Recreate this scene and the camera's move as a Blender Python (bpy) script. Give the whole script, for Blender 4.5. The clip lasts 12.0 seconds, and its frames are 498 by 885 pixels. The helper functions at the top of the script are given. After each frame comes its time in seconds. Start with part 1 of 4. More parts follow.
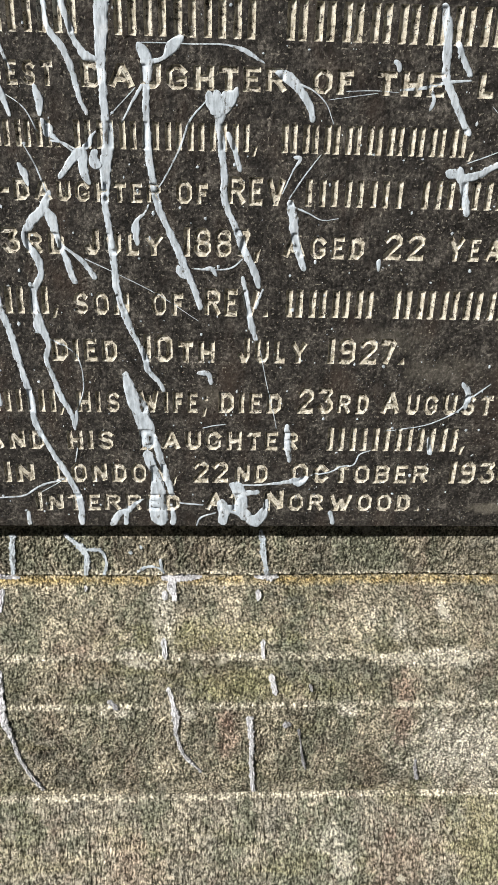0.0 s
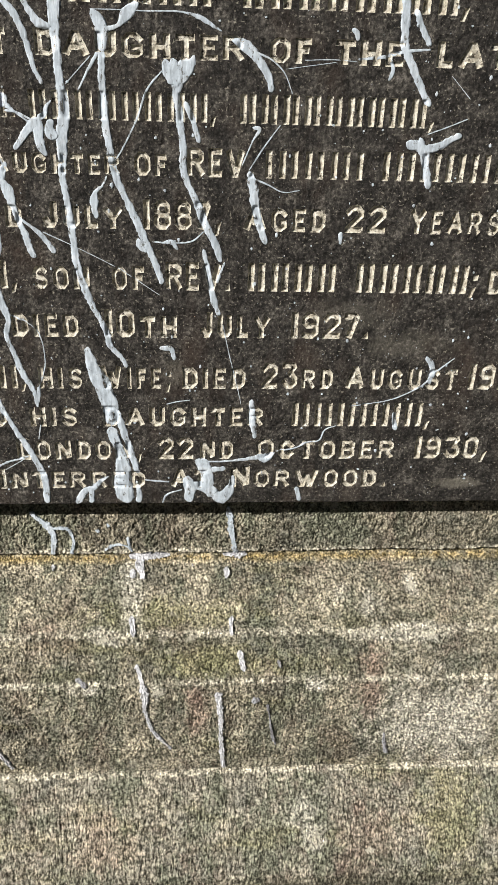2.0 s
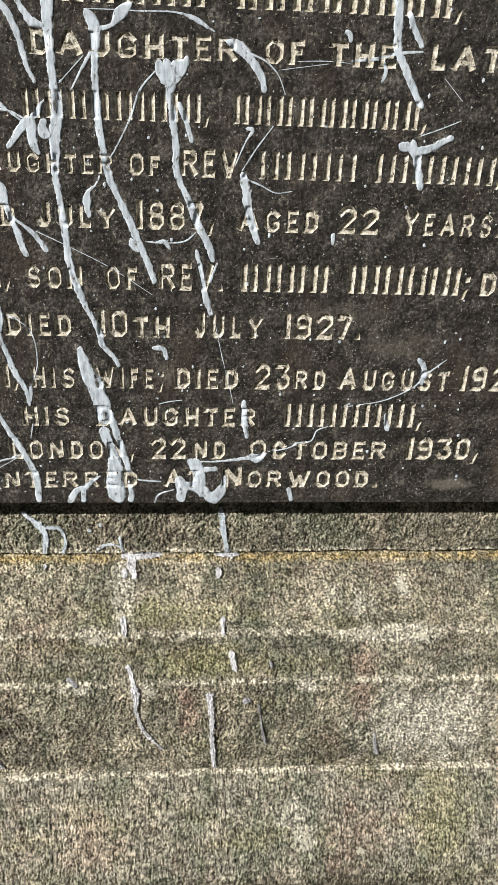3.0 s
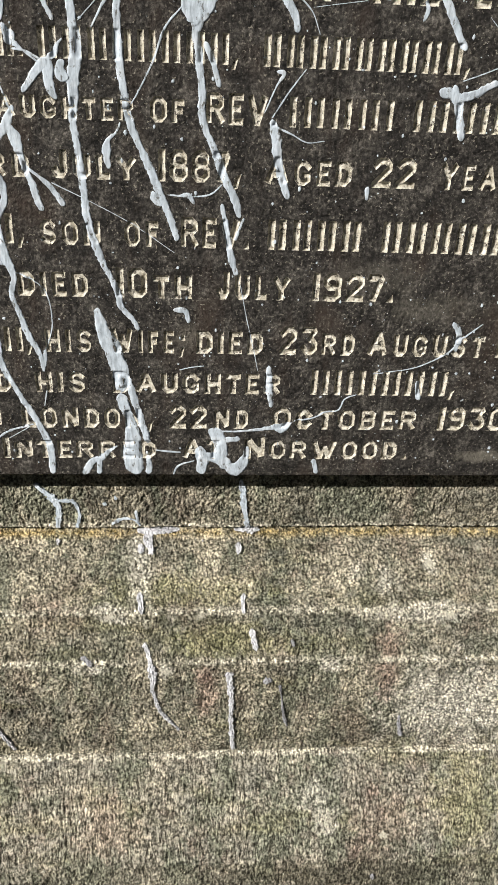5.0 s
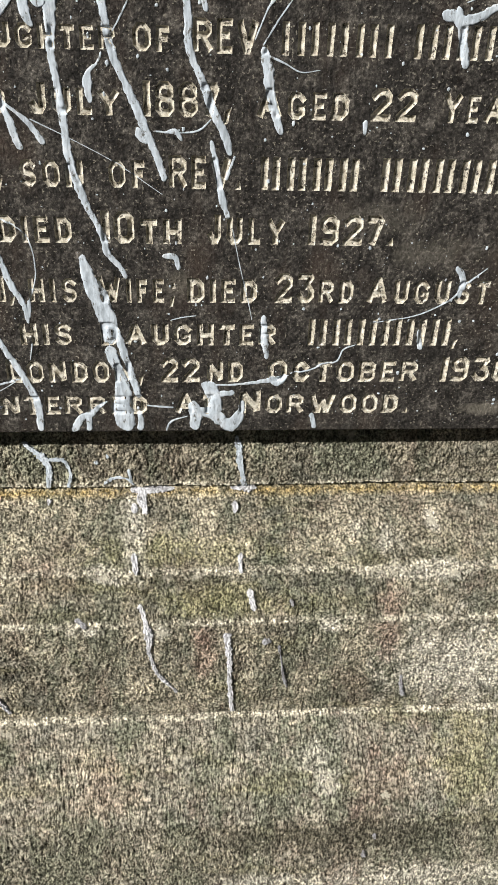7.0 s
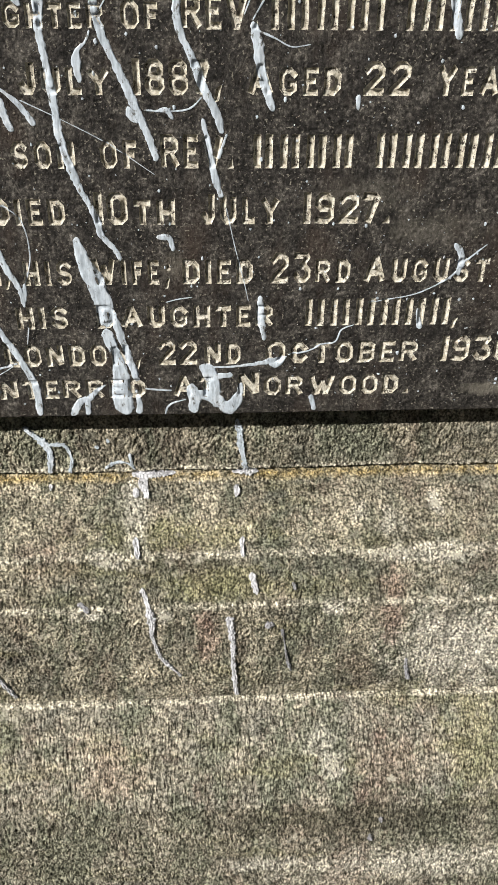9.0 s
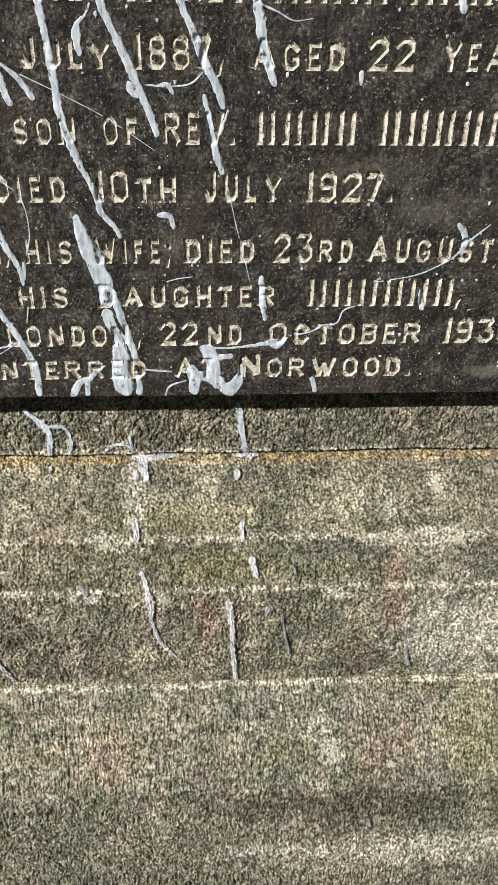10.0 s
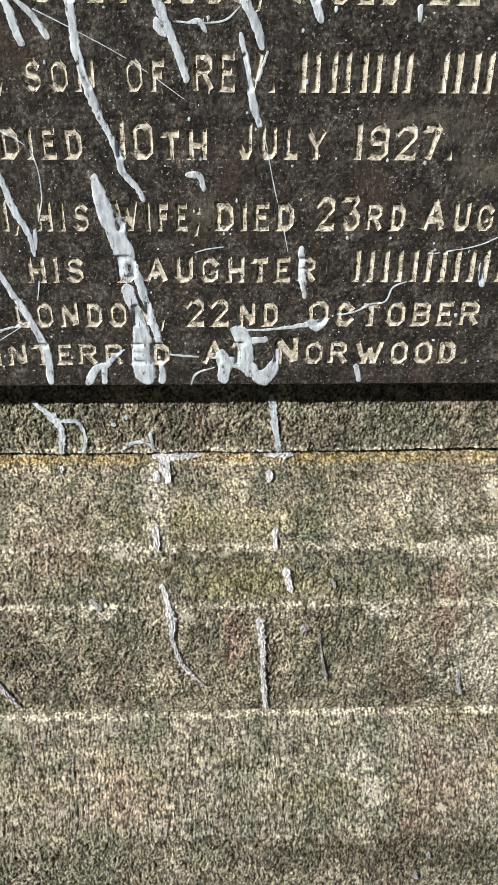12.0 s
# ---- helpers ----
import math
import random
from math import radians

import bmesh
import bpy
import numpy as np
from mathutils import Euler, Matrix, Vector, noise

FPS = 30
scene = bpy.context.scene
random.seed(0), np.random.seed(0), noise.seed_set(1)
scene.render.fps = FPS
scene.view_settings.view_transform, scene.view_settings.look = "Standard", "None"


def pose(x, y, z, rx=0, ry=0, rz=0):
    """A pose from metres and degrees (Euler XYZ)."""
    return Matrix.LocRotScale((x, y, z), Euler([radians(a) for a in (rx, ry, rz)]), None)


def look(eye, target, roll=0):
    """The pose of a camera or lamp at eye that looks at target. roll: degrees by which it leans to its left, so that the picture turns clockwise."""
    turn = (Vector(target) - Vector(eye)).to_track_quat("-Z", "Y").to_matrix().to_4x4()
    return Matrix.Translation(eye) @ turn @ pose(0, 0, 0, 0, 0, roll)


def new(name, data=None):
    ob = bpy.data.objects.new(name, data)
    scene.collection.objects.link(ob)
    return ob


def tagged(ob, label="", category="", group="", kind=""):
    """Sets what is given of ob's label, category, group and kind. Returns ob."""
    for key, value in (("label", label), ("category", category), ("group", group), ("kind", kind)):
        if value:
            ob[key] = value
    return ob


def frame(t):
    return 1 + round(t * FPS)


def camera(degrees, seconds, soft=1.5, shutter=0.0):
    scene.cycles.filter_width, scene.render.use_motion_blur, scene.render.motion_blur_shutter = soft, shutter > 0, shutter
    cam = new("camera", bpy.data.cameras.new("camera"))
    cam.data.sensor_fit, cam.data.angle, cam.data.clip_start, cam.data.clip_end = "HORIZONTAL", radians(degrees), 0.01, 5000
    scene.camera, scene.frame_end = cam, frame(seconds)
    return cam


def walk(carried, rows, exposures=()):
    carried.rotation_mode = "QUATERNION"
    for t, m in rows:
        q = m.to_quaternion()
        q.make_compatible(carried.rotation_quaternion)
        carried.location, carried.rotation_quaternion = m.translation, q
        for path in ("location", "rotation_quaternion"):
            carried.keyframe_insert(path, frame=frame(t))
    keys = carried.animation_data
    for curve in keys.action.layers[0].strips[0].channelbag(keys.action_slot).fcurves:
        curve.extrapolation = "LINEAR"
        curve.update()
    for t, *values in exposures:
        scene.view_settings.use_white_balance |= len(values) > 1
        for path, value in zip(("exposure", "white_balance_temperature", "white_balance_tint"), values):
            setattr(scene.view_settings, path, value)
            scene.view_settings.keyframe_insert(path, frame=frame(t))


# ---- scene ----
cam = camera(35.5, 12.0, soft=0.7)
PATH = [
    (0, (0.005, -0.787, 1.361), (0.107, 0.982, 0.435), 1.9),
    (0.5, (0.026, -0.789, 1.359), (0.141, 0.975, 0.424), 1.9),
    (1, (0.033, -0.795, 1.358), (0.158, 0.964, 0.415), 1.8),
    (1.5, (0.03, -0.793, 1.349), (0.167, 0.961, 0.398), 1.9),
    (2, (0.028, -0.791, 1.35), (0.169, 0.96, 0.393), 2.1),
    (2.5, (0.03, -0.792, 1.354), (0.176, 0.958, 0.397), 2.4),
    (2.7, (0.032, -0.793, 1.351), (0.182, 0.959, 0.399), 2.5),
    (4.3, (0.032, -0.790, 1.346), (0.185, 0.957, 0.384), 2.7),
    (4.5, (0.031, -0.789, 1.342), (0.18, 0.956, 0.377), 2.8),
    (5, (0.009, -0.762, 1.314), (0.16, 0.969, 0.324), 2.8),
    (5.5, (-0.003, -0.736, 1.286), (0.144, 0.98, 0.27), 2.8),
    (6, (-0.006, -0.736, 1.283), (0.139, 0.968, 0.246), 2.7),
    (6.5, (0.004, -0.741, 1.285), (0.15, 0.956, 0.237), 2.4),
    (6.7, (0.010, -0.741, 1.285), (0.163, 0.950, 0.228), 2.3),
    (8.3, (0.029, -0.752, 1.285), (0.135, 0.935, 0.216), 0.8),
    (8.5, (0.024, -0.744, 1.281), (0.132, 0.939, 0.206), 0.8),
    (9, (0.039, -0.745, 1.275), (0.139, 0.935, 0.194), 0.7),
    (9.5, (0.044, -0.748, 1.264), (0.142, 0.927, 0.176), 0.8),
    (10, (0.041, -0.748, 1.26), (0.135, 0.926, 0.168), 0.9),
    (10.5, (0.038, -0.74, 1.258), (0.132, 0.933, 0.167), 1.1),
    (11, (0.04, -0.74, 1.253), (0.118, 0.946, 0.18), 1.0),
    (11.1, (0.036, -0.741, 1.249), (0.109, 0.951, 0.185), 1.0),
    (11.2, (0.027, -0.733, 1.244), (0.099, 0.960, 0.182), 1.0),
    (11.3, (0.022, -0.722, 1.233), (0.091, 0.972, 0.172), 0.9),
    (11.4, (0.017, -0.712, 1.208), (0.082, 0.992, 0.162), 0.9),
    (11.5, (0.014, -0.703, 1.197), (0.078, 1.002, 0.153), 0.8),
    (12, (0.025, -0.686, 1.178), (0.081, 1.031, 0.153), 0.5),
]
walk(cam, [(t, look(eye, target, roll)) for t, eye, target, roll in PATH])

# ---- world, sun, exposure ----
SUN_AZ, SUN_EL = -125.0, 34.0     # degrees: clockwise from +y, and above the horizon
world = bpy.data.worlds.new("sky")
scene.world = world
world.use_nodes = True
wt = world.node_tree
sky = wt.nodes.new("ShaderNodeTexSky")
sky.sky_type, sky.sun_disc = "NISHITA", False
sky.sun_elevation, sky.sun_rotation = radians(SUN_EL), radians(SUN_AZ)
wt.links.new(sky.outputs[0], wt.nodes["Background"].inputs[0])
wt.nodes["Background"].inputs[1].default_value = 0.0065
sun = new("sun", bpy.data.lights.new("sun", "SUN"))
sun.data.energy, sun.data.angle, sun.data.color = 5.0, radians(0.5), (1.0, 0.965, 0.90)
to_sun = Vector((math.sin(radians(SUN_AZ)) * math.cos(radians(SUN_EL)), math.cos(radians(SUN_AZ)) * math.cos(radians(SUN_EL)), math.sin(radians(SUN_EL))))
sun.matrix_world = look(to_sun * 5 + Vector((0, 0, 1)), (0, 0, 1))
scene.view_settings.exposure = 0.64


# ---- materials ----
def material(name, rough=0.8, spec=0.3):
    m = bpy.data.materials.new(name)
    m.use_nodes = True
    b = m.node_tree.nodes["Principled BSDF"]
    b.inputs["Roughness"].default_value = rough
    b.inputs["Specular IOR Level"].default_value = spec
    return m, m.node_tree, b


def coords(nt, scale=(1, 1, 1)):
    c, mp = nt.nodes.new("ShaderNodeTexCoord"), nt.nodes.new("ShaderNodeMapping")
    mp.inputs["Scale"].default_value = scale
    nt.links.new(c.outputs["Object"], mp.inputs[0])
    return mp.outputs[0]


def noise_tex(nt, vec, scale, detail=4.0, rough=0.6):
    n = nt.nodes.new("ShaderNodeTexNoise")
    n.inputs["Scale"].default_value, n.inputs["Detail"].default_value, n.inputs["Roughness"].default_value = scale, detail, rough
    nt.links.new(vec, n.inputs["Vector"])
    return n.outputs["Fac"]


def ramp(nt, fac, *stops):
    r = nt.nodes.new("ShaderNodeValToRGB")
    e = r.color_ramp.elements
    while len(e) < len(stops):
        e.new(0.5)
    for k, (p, c) in zip(e, stops):
        k.position = p
        k.color = (*c, 1) if len(c) == 3 else c
    nt.links.new(fac, r.inputs[0])
    return r.outputs[0]


def grey(v):
    return (v, v, v)


def mix(nt, fac, a, b, kind="MIX"):
    m = nt.nodes.new("ShaderNodeMix")
    m.data_type, m.blend_type = "RGBA", kind
    for socket, v in ((m.inputs[0], fac), (m.inputs[6], a), (m.inputs[7], b)):
        if isinstance(v, (int, float)):
            socket.default_value = v
        elif isinstance(v, tuple):
            socket.default_value = (*v, 1)
        else:
            nt.links.new(v, socket)
    return m.outputs[2]


def calc(nt, op, a, b=0.0, clamp=False):
    m = nt.nodes.new("ShaderNodeMath")
    m.operation, m.use_clamp = op, clamp
    for socket, v in ((m.inputs[0], a), (m.inputs[1], b)):
        if isinstance(v, (int, float)):
            socket.default_value = v
        else:
            nt.links.new(v, socket)
    return m.outputs[0]


def bump(nt, height, strength, distance, after=None):
    b = nt.nodes.new("ShaderNodeBump")
    b.inputs["Strength"].default_value, b.inputs["Distance"].default_value = strength, distance
    nt.links.new(height, b.inputs["Height"])
    if after:
        nt.links.new(after, b.inputs["Normal"])
    return b.outputs[0]


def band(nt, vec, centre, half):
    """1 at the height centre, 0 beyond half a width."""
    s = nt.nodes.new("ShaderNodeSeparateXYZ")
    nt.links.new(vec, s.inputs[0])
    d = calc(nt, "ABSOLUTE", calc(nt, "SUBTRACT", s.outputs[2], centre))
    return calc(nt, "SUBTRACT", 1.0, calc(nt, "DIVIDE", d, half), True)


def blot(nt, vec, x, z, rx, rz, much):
    """A ragged patch of colour about a place on the stone."""
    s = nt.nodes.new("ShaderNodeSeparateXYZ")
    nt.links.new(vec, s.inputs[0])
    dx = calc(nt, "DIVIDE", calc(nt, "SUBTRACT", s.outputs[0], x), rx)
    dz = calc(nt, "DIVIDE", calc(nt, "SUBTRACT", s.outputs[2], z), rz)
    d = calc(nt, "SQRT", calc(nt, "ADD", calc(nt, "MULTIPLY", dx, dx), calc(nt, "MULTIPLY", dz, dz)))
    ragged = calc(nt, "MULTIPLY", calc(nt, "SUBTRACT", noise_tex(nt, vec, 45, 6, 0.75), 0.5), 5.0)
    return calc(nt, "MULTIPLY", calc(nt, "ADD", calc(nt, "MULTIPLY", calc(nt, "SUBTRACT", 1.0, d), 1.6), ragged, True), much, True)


def dark_stone():
    m, nt, b = material("dark_weathered_stone", 0.68, 0.2)
    v = coords(nt)
    base = ramp(nt, noise_tex(nt, v, 48, 7, 0.74), (0.36, (0.010, 0.009, 0.008)), (0.48, (0.028, 0.025, 0.0225)), (0.58, (0.066, 0.060, 0.053)), (0.68, (0.140, 0.128, 0.114)))
    grain = ramp(nt, noise_tex(nt, v, 260, 4, 0.7), (0.38, grey(0.40)), (0.51, grey(1.0)), (0.63, grey(2.3)))
    base = mix(nt, 1.0, base, grain, "MULTIPLY")
    rust = ramp(nt, noise_tex(nt, coords(nt, (1, 1, 0.5)), 17, 5, 0.65), (0.52, grey(0)), (0.70, grey(0.6)))
    base = mix(nt, rust, base, (0.060, 0.042, 0.032))
    flecks_a = ramp(nt, noise_tex(nt, v, 330, 3, 0.55), (0.59, grey(0)), (0.65, grey(0.85)))
    patches = ramp(nt, noise_tex(nt, v, 38, 4, 0.7), (0.40, grey(0.08)), (0.62, grey(1)))
    base = mix(nt, mix(nt, 1.0, flecks_a, patches, "MULTIPLY"), base, (0.34, 0.315, 0.26))
    for x, z, rx, rz, much in ((0.345, 0.862, 0.030, 0.010, 0.45), (0.005, 1.005, 0.014, 0.018, 0.30), (0.20, 1.075, 0.05, 0.02, 0.18), (0.26, 1.04, 0.06, 0.02, 0.2)):
        base = mix(nt, blot(nt, v, x, z, rx, rz, much), base, (0.24, 0.22, 0.18))
    nt.links.new(base, b.inputs["Base Color"])
    n1 = bump(nt, noise_tex(nt, v, 210, 5, 0.7), 1.0, 0.0040)
    nt.links.new(bump(nt, noise_tex(nt, v, 70, 4, 0.6), 0.6, 0.003, n1), b.inputs["Normal"])
    return m


def letter_paint():
    m, nt, b = material("worn_cream_letter_paint", 0.75, 0.15)
    v = coords(nt)
    base = ramp(nt, noise_tex(nt, v, 160, 5, 0.7), (0.3, (0.20, 0.17, 0.125)), (0.46, (0.50, 0.46, 0.375)), (0.60, (0.74, 0.705, 0.62)))
    worn = ramp(nt, noise_tex(nt, v, 230, 6, 0.8), (0.41, grey(1)), (0.47, grey(0)))
    base = mix(nt, worn, base, (0.05, 0.042, 0.034))
    nt.links.new(base, b.inputs["Base Color"])
    nt.links.new(bump(nt, noise_tex(nt, v, 380, 5, 0.75), 1.0, 0.0024), b.inputs["Normal"])
    return m


def sandstone(name, ledges, joint=None, tone=1.0, stretch=0.7, stain=0.0, blots=(), calm=0.0, below=None):
    """Tooled, weathered sandstone. ledges: pale arrises, wear and painted-in edge highlight together, as height, half
    width and strength. stretch: under 1 draws the grain out upright.
    """
    m, nt, b = material(name, 0.95, 0.06)
    v, tall, grainy = coords(nt), coords(nt, (1, 1, 0.32)), coords(nt, (1, 1, stretch))
    base = ramp(nt, noise_tex(nt, v, 13, 7, 0.72), (0.38, (0.175 * tone, 0.172 * tone, 0.135 * tone)), (0.50, (0.335 * tone, 0.305 * tone, 0.228 * tone)), (0.62, (0.54 * tone, 0.485 * tone, 0.365 * tone)))
    base = mix(nt, calm, base, (0.225, 0.212, 0.180))
    umber = ramp(nt, noise_tex(nt, coords(nt, (1, 1, 0.5)), 15, 6, 0.7), (0.53, grey(0)), (0.62, grey(0.5)))
    base = mix(nt, umber, base, (0.205, 0.155, 0.12))
    algae = ramp(nt, noise_tex(nt, tall, 19, 6, 0.7), (0.48, grey(0)), (0.56, grey(0.75)))
    base = mix(nt, algae, base, (0.168, 0.178, 0.128))
    green = ramp(nt, noise_tex(nt, coords(nt, (0.5, 1, 2.2)), 11, 5, 0.65), (0.54, grey(0)), (0.68, grey(0.5)))
    base = mix(nt, green, base, (0.24, 0.225, 0.12))
    pink = ramp(nt, noise_tex(nt, tall, 6, 4, 0.6), (0.60, grey(0)), (0.70, grey(0.45)))
    base = mix(nt, pink, base, (0.36, 0.24, 0.20))
    if stain:
        damp = ramp(nt, noise_tex(nt, coords(nt, (0.6, 1, 1.5)), 9, 5, 0.65), (0.42, grey(stain)), (0.60, grey(0)))
        base = mix(nt, damp, base, (0.085, 0.078, 0.062))
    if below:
        # below a given height the face takes another colour, in uneven strength
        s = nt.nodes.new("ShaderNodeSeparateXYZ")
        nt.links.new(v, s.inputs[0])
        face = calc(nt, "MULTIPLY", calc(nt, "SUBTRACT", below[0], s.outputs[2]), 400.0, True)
        darker = ramp(nt, noise_tex(nt, v, 10, 6, 0.7), (0.40, grey(below[2])), (0.60, grey(below[2] * 0.5)))
        base = mix(nt, calc(nt, "MULTIPLY", face, darker, True), base, below[1])
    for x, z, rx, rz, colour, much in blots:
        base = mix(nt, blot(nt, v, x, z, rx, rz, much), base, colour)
    # pale arris bands: wear, with the sun-caught edge also put into the colour
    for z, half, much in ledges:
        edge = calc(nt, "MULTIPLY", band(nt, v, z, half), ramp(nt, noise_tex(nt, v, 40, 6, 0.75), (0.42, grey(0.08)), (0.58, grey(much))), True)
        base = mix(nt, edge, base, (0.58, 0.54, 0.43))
    if joint:
        lichen = calc(nt, "MULTIPLY", band(nt, v, joint, 0.0065), ramp(nt, noise_tex(nt, v, 22, 6, 0.8), (0.36, grey(0.1)), (0.56, grey(1.0))), True)
        base = mix(nt, lichen, base, (0.42, 0.32, 0.145))
    grain = ramp(nt, noise_tex(nt, grainy, 360, 4, 0.74), (0.405, (0.24, 0.235, 0.23)), (0.487, (0.78, 0.78, 0.80)), (0.575, (1.85, 1.86, 1.93)))
    base = mix(nt, 1.0, base, grain, "MULTIPLY")
    pits = ramp(nt, noise_tex(nt, coords(nt, (0.85, 1, 1)), 115, 5, 0.72), (0.39, (0.58, 0.585, 0.56)), (0.48, grey(0.97)), (0.60, (1.42, 1.41, 1.39)))
    base = mix(nt, 1.0, base, pits, "MULTIPLY")
    crust = ramp(nt, noise_tex(nt, v, 55, 6, 0.75), (0.56, grey(0)), (0.64, grey(0.7)))
    where = ramp(nt, noise_tex(nt, v, 7, 4, 0.6), (0.46, grey(0)), (0.60, grey(1)))
    base = mix(nt, mix(nt, 1.0, crust, where, "MULTIPLY"), base, (0.56, 0.52, 0.43))
    nt.links.new(base, b.inputs["Base Color"])
    nt.links.new(bump(nt, noise_tex(nt, grainy, 360, 4, 0.74), 1.0, 0.0052), b.inputs["Normal"])
    return m


def droppings(name, colours, wear, worn_at=(0.30, 0.42)):
    m, nt, b = material(name, 0.55, 0.35)
    v = coords(nt)
    base = ramp(nt, noise_tex(nt, v, 70, 5, 0.65), (0.32, colours[0]), (0.5, colours[1]), (0.7, colours[2]))
    streaks = ramp(nt, noise_tex(nt, coords(nt, (1, 1, 0.18)), 260, 3, 0.6), (0.38, grey(0.72)), (0.55, grey(1.08)))
    base = mix(nt, 1.0, base, streaks, "MULTIPLY")
    worn = ramp(nt, noise_tex(nt, coords(nt, (1, 1, 0.5)), 150, 6, 0.78), (worn_at[0], grey(wear)), (worn_at[1], grey(0)))
    base = mix(nt, worn, base, (0.10, 0.095, 0.085))
    nt.links.new(base, b.inputs["Base Color"])
    nt.links.new(bump(nt, noise_tex(nt, coords(nt, (1, 1, 0.4)), 230, 4, 0.65), 0.6, 0.0012), b.inputs["Normal"])
    return m


def plain(name, low, high, scale, rough=0.9):
    m, nt, b = material(name, rough, 0.2)
    v = coords(nt)
    nt.links.new(ramp(nt, noise_tex(nt, v, scale, 6, 0.7), (0.35, low), (0.65, high)), b.inputs["Base Color"])
    nt.links.new(bump(nt, noise_tex(nt, v, scale * 6, 4, 0.7), 0.7, 0.004), b.inputs["Normal"])
    return m


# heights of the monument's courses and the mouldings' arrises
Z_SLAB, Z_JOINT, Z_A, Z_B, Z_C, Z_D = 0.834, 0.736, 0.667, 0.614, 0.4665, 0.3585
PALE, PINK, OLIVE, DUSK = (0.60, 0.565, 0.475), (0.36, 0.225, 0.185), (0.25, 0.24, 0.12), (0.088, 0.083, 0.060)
M_SLAB, M_LETTER = dark_stone(), letter_paint()
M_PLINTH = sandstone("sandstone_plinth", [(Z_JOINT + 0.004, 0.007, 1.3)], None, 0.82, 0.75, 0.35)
# DUSK: long dark patches low on the face, just above the lower block
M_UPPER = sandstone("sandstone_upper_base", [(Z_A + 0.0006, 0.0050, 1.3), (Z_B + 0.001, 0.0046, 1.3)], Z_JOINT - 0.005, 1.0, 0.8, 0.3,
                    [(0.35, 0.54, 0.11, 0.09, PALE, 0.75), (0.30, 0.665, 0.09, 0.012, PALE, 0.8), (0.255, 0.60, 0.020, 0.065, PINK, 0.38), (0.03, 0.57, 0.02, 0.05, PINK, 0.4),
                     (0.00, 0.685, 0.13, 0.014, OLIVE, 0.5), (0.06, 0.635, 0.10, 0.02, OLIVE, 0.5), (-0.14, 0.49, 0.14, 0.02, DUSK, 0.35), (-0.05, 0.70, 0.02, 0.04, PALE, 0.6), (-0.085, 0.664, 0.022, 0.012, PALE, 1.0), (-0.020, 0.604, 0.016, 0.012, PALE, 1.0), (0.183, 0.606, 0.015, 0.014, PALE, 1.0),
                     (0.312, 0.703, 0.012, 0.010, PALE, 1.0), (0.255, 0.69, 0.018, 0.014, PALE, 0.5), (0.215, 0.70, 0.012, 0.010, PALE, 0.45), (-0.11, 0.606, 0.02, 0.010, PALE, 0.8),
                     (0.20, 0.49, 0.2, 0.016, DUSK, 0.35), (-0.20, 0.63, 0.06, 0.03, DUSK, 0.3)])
# DUSK: a dark patch right of centre on the front face, under Z_D
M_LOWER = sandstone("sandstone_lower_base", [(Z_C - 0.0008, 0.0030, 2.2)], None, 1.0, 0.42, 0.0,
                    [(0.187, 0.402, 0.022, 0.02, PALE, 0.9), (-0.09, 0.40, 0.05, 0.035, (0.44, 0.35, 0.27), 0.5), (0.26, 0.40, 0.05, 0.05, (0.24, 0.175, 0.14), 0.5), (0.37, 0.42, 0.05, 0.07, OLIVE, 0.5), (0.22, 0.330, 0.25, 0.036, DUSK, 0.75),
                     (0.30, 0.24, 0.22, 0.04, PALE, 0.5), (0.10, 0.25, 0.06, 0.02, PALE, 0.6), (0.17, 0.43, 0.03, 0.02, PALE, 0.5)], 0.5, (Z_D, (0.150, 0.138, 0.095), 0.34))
M_WHITE = droppings("dried_white_paint", ((0.36, 0.405, 0.455), (0.48, 0.54, 0.605), (0.61, 0.65, 0.70)), 0.9, (0.385, 0.43))
M_GREY = droppings("dried_grey_paint", ((0.36, 0.36, 0.38), (0.52, 0.52, 0.55), (0.68, 0.68, 0.70)), 0.85, (0.38, 0.43))
M_DULL = droppings("dull_grey_mark", ((0.14, 0.14, 0.15), (0.26, 0.26, 0.28), (0.42, 0.42, 0.44)), 0.9, (0.42, 0.50))
M_LICHEN = plain("pale_crusty_lichen", (0.46, 0.43, 0.35), (0.74, 0.69, 0.57), 260)
M_MORTAR = plain("lime_mortar", (0.16, 0.12, 0.07), (0.34, 0.24, 0.12), 90)
M_GROUND = plain("unseen_dark_ground", (0.014, 0.012, 0.010), (0.034, 0.030, 0.024), 3.0)


# ---- building helpers ----
def rand_grid(seed):
    return np.random.RandomState(seed).rand(257, 257)


def value_noise(u, v, seed):
    """Smooth noise from -1 to 1 at the numbers u, v."""
    g = rand_grid(seed)
    iu, iv = np.floor(u).astype(int), np.floor(v).astype(int)
    fu, fv = u - iu, v - iv
    fu, fv = fu * fu * (3 - 2 * fu), fv * fv * (3 - 2 * fv)
    a, b = g[iu % 256, iv % 256], g[(iu + 1) % 256, iv % 256]
    c, d = g[iu % 256, (iv + 1) % 256], g[(iu + 1) % 256, (iv + 1) % 256]
    return 2 * ((a * (1 - fu) + b * fu) * (1 - fv) + (c * (1 - fu) + d * fu) * fv) - 1


def mesh_from(name, verts, faces, mat, smooth=False):
    me = bpy.data.meshes.new(name)
    me.from_pydata([tuple(p) for p in verts], [], [tuple(int(i) for i in f) for f in faces])
    me.materials.append(mat)
    if smooth:
        me.polygons.foreach_set("use_smooth", [True] * len(me.polygons))
    me.update()
    return me


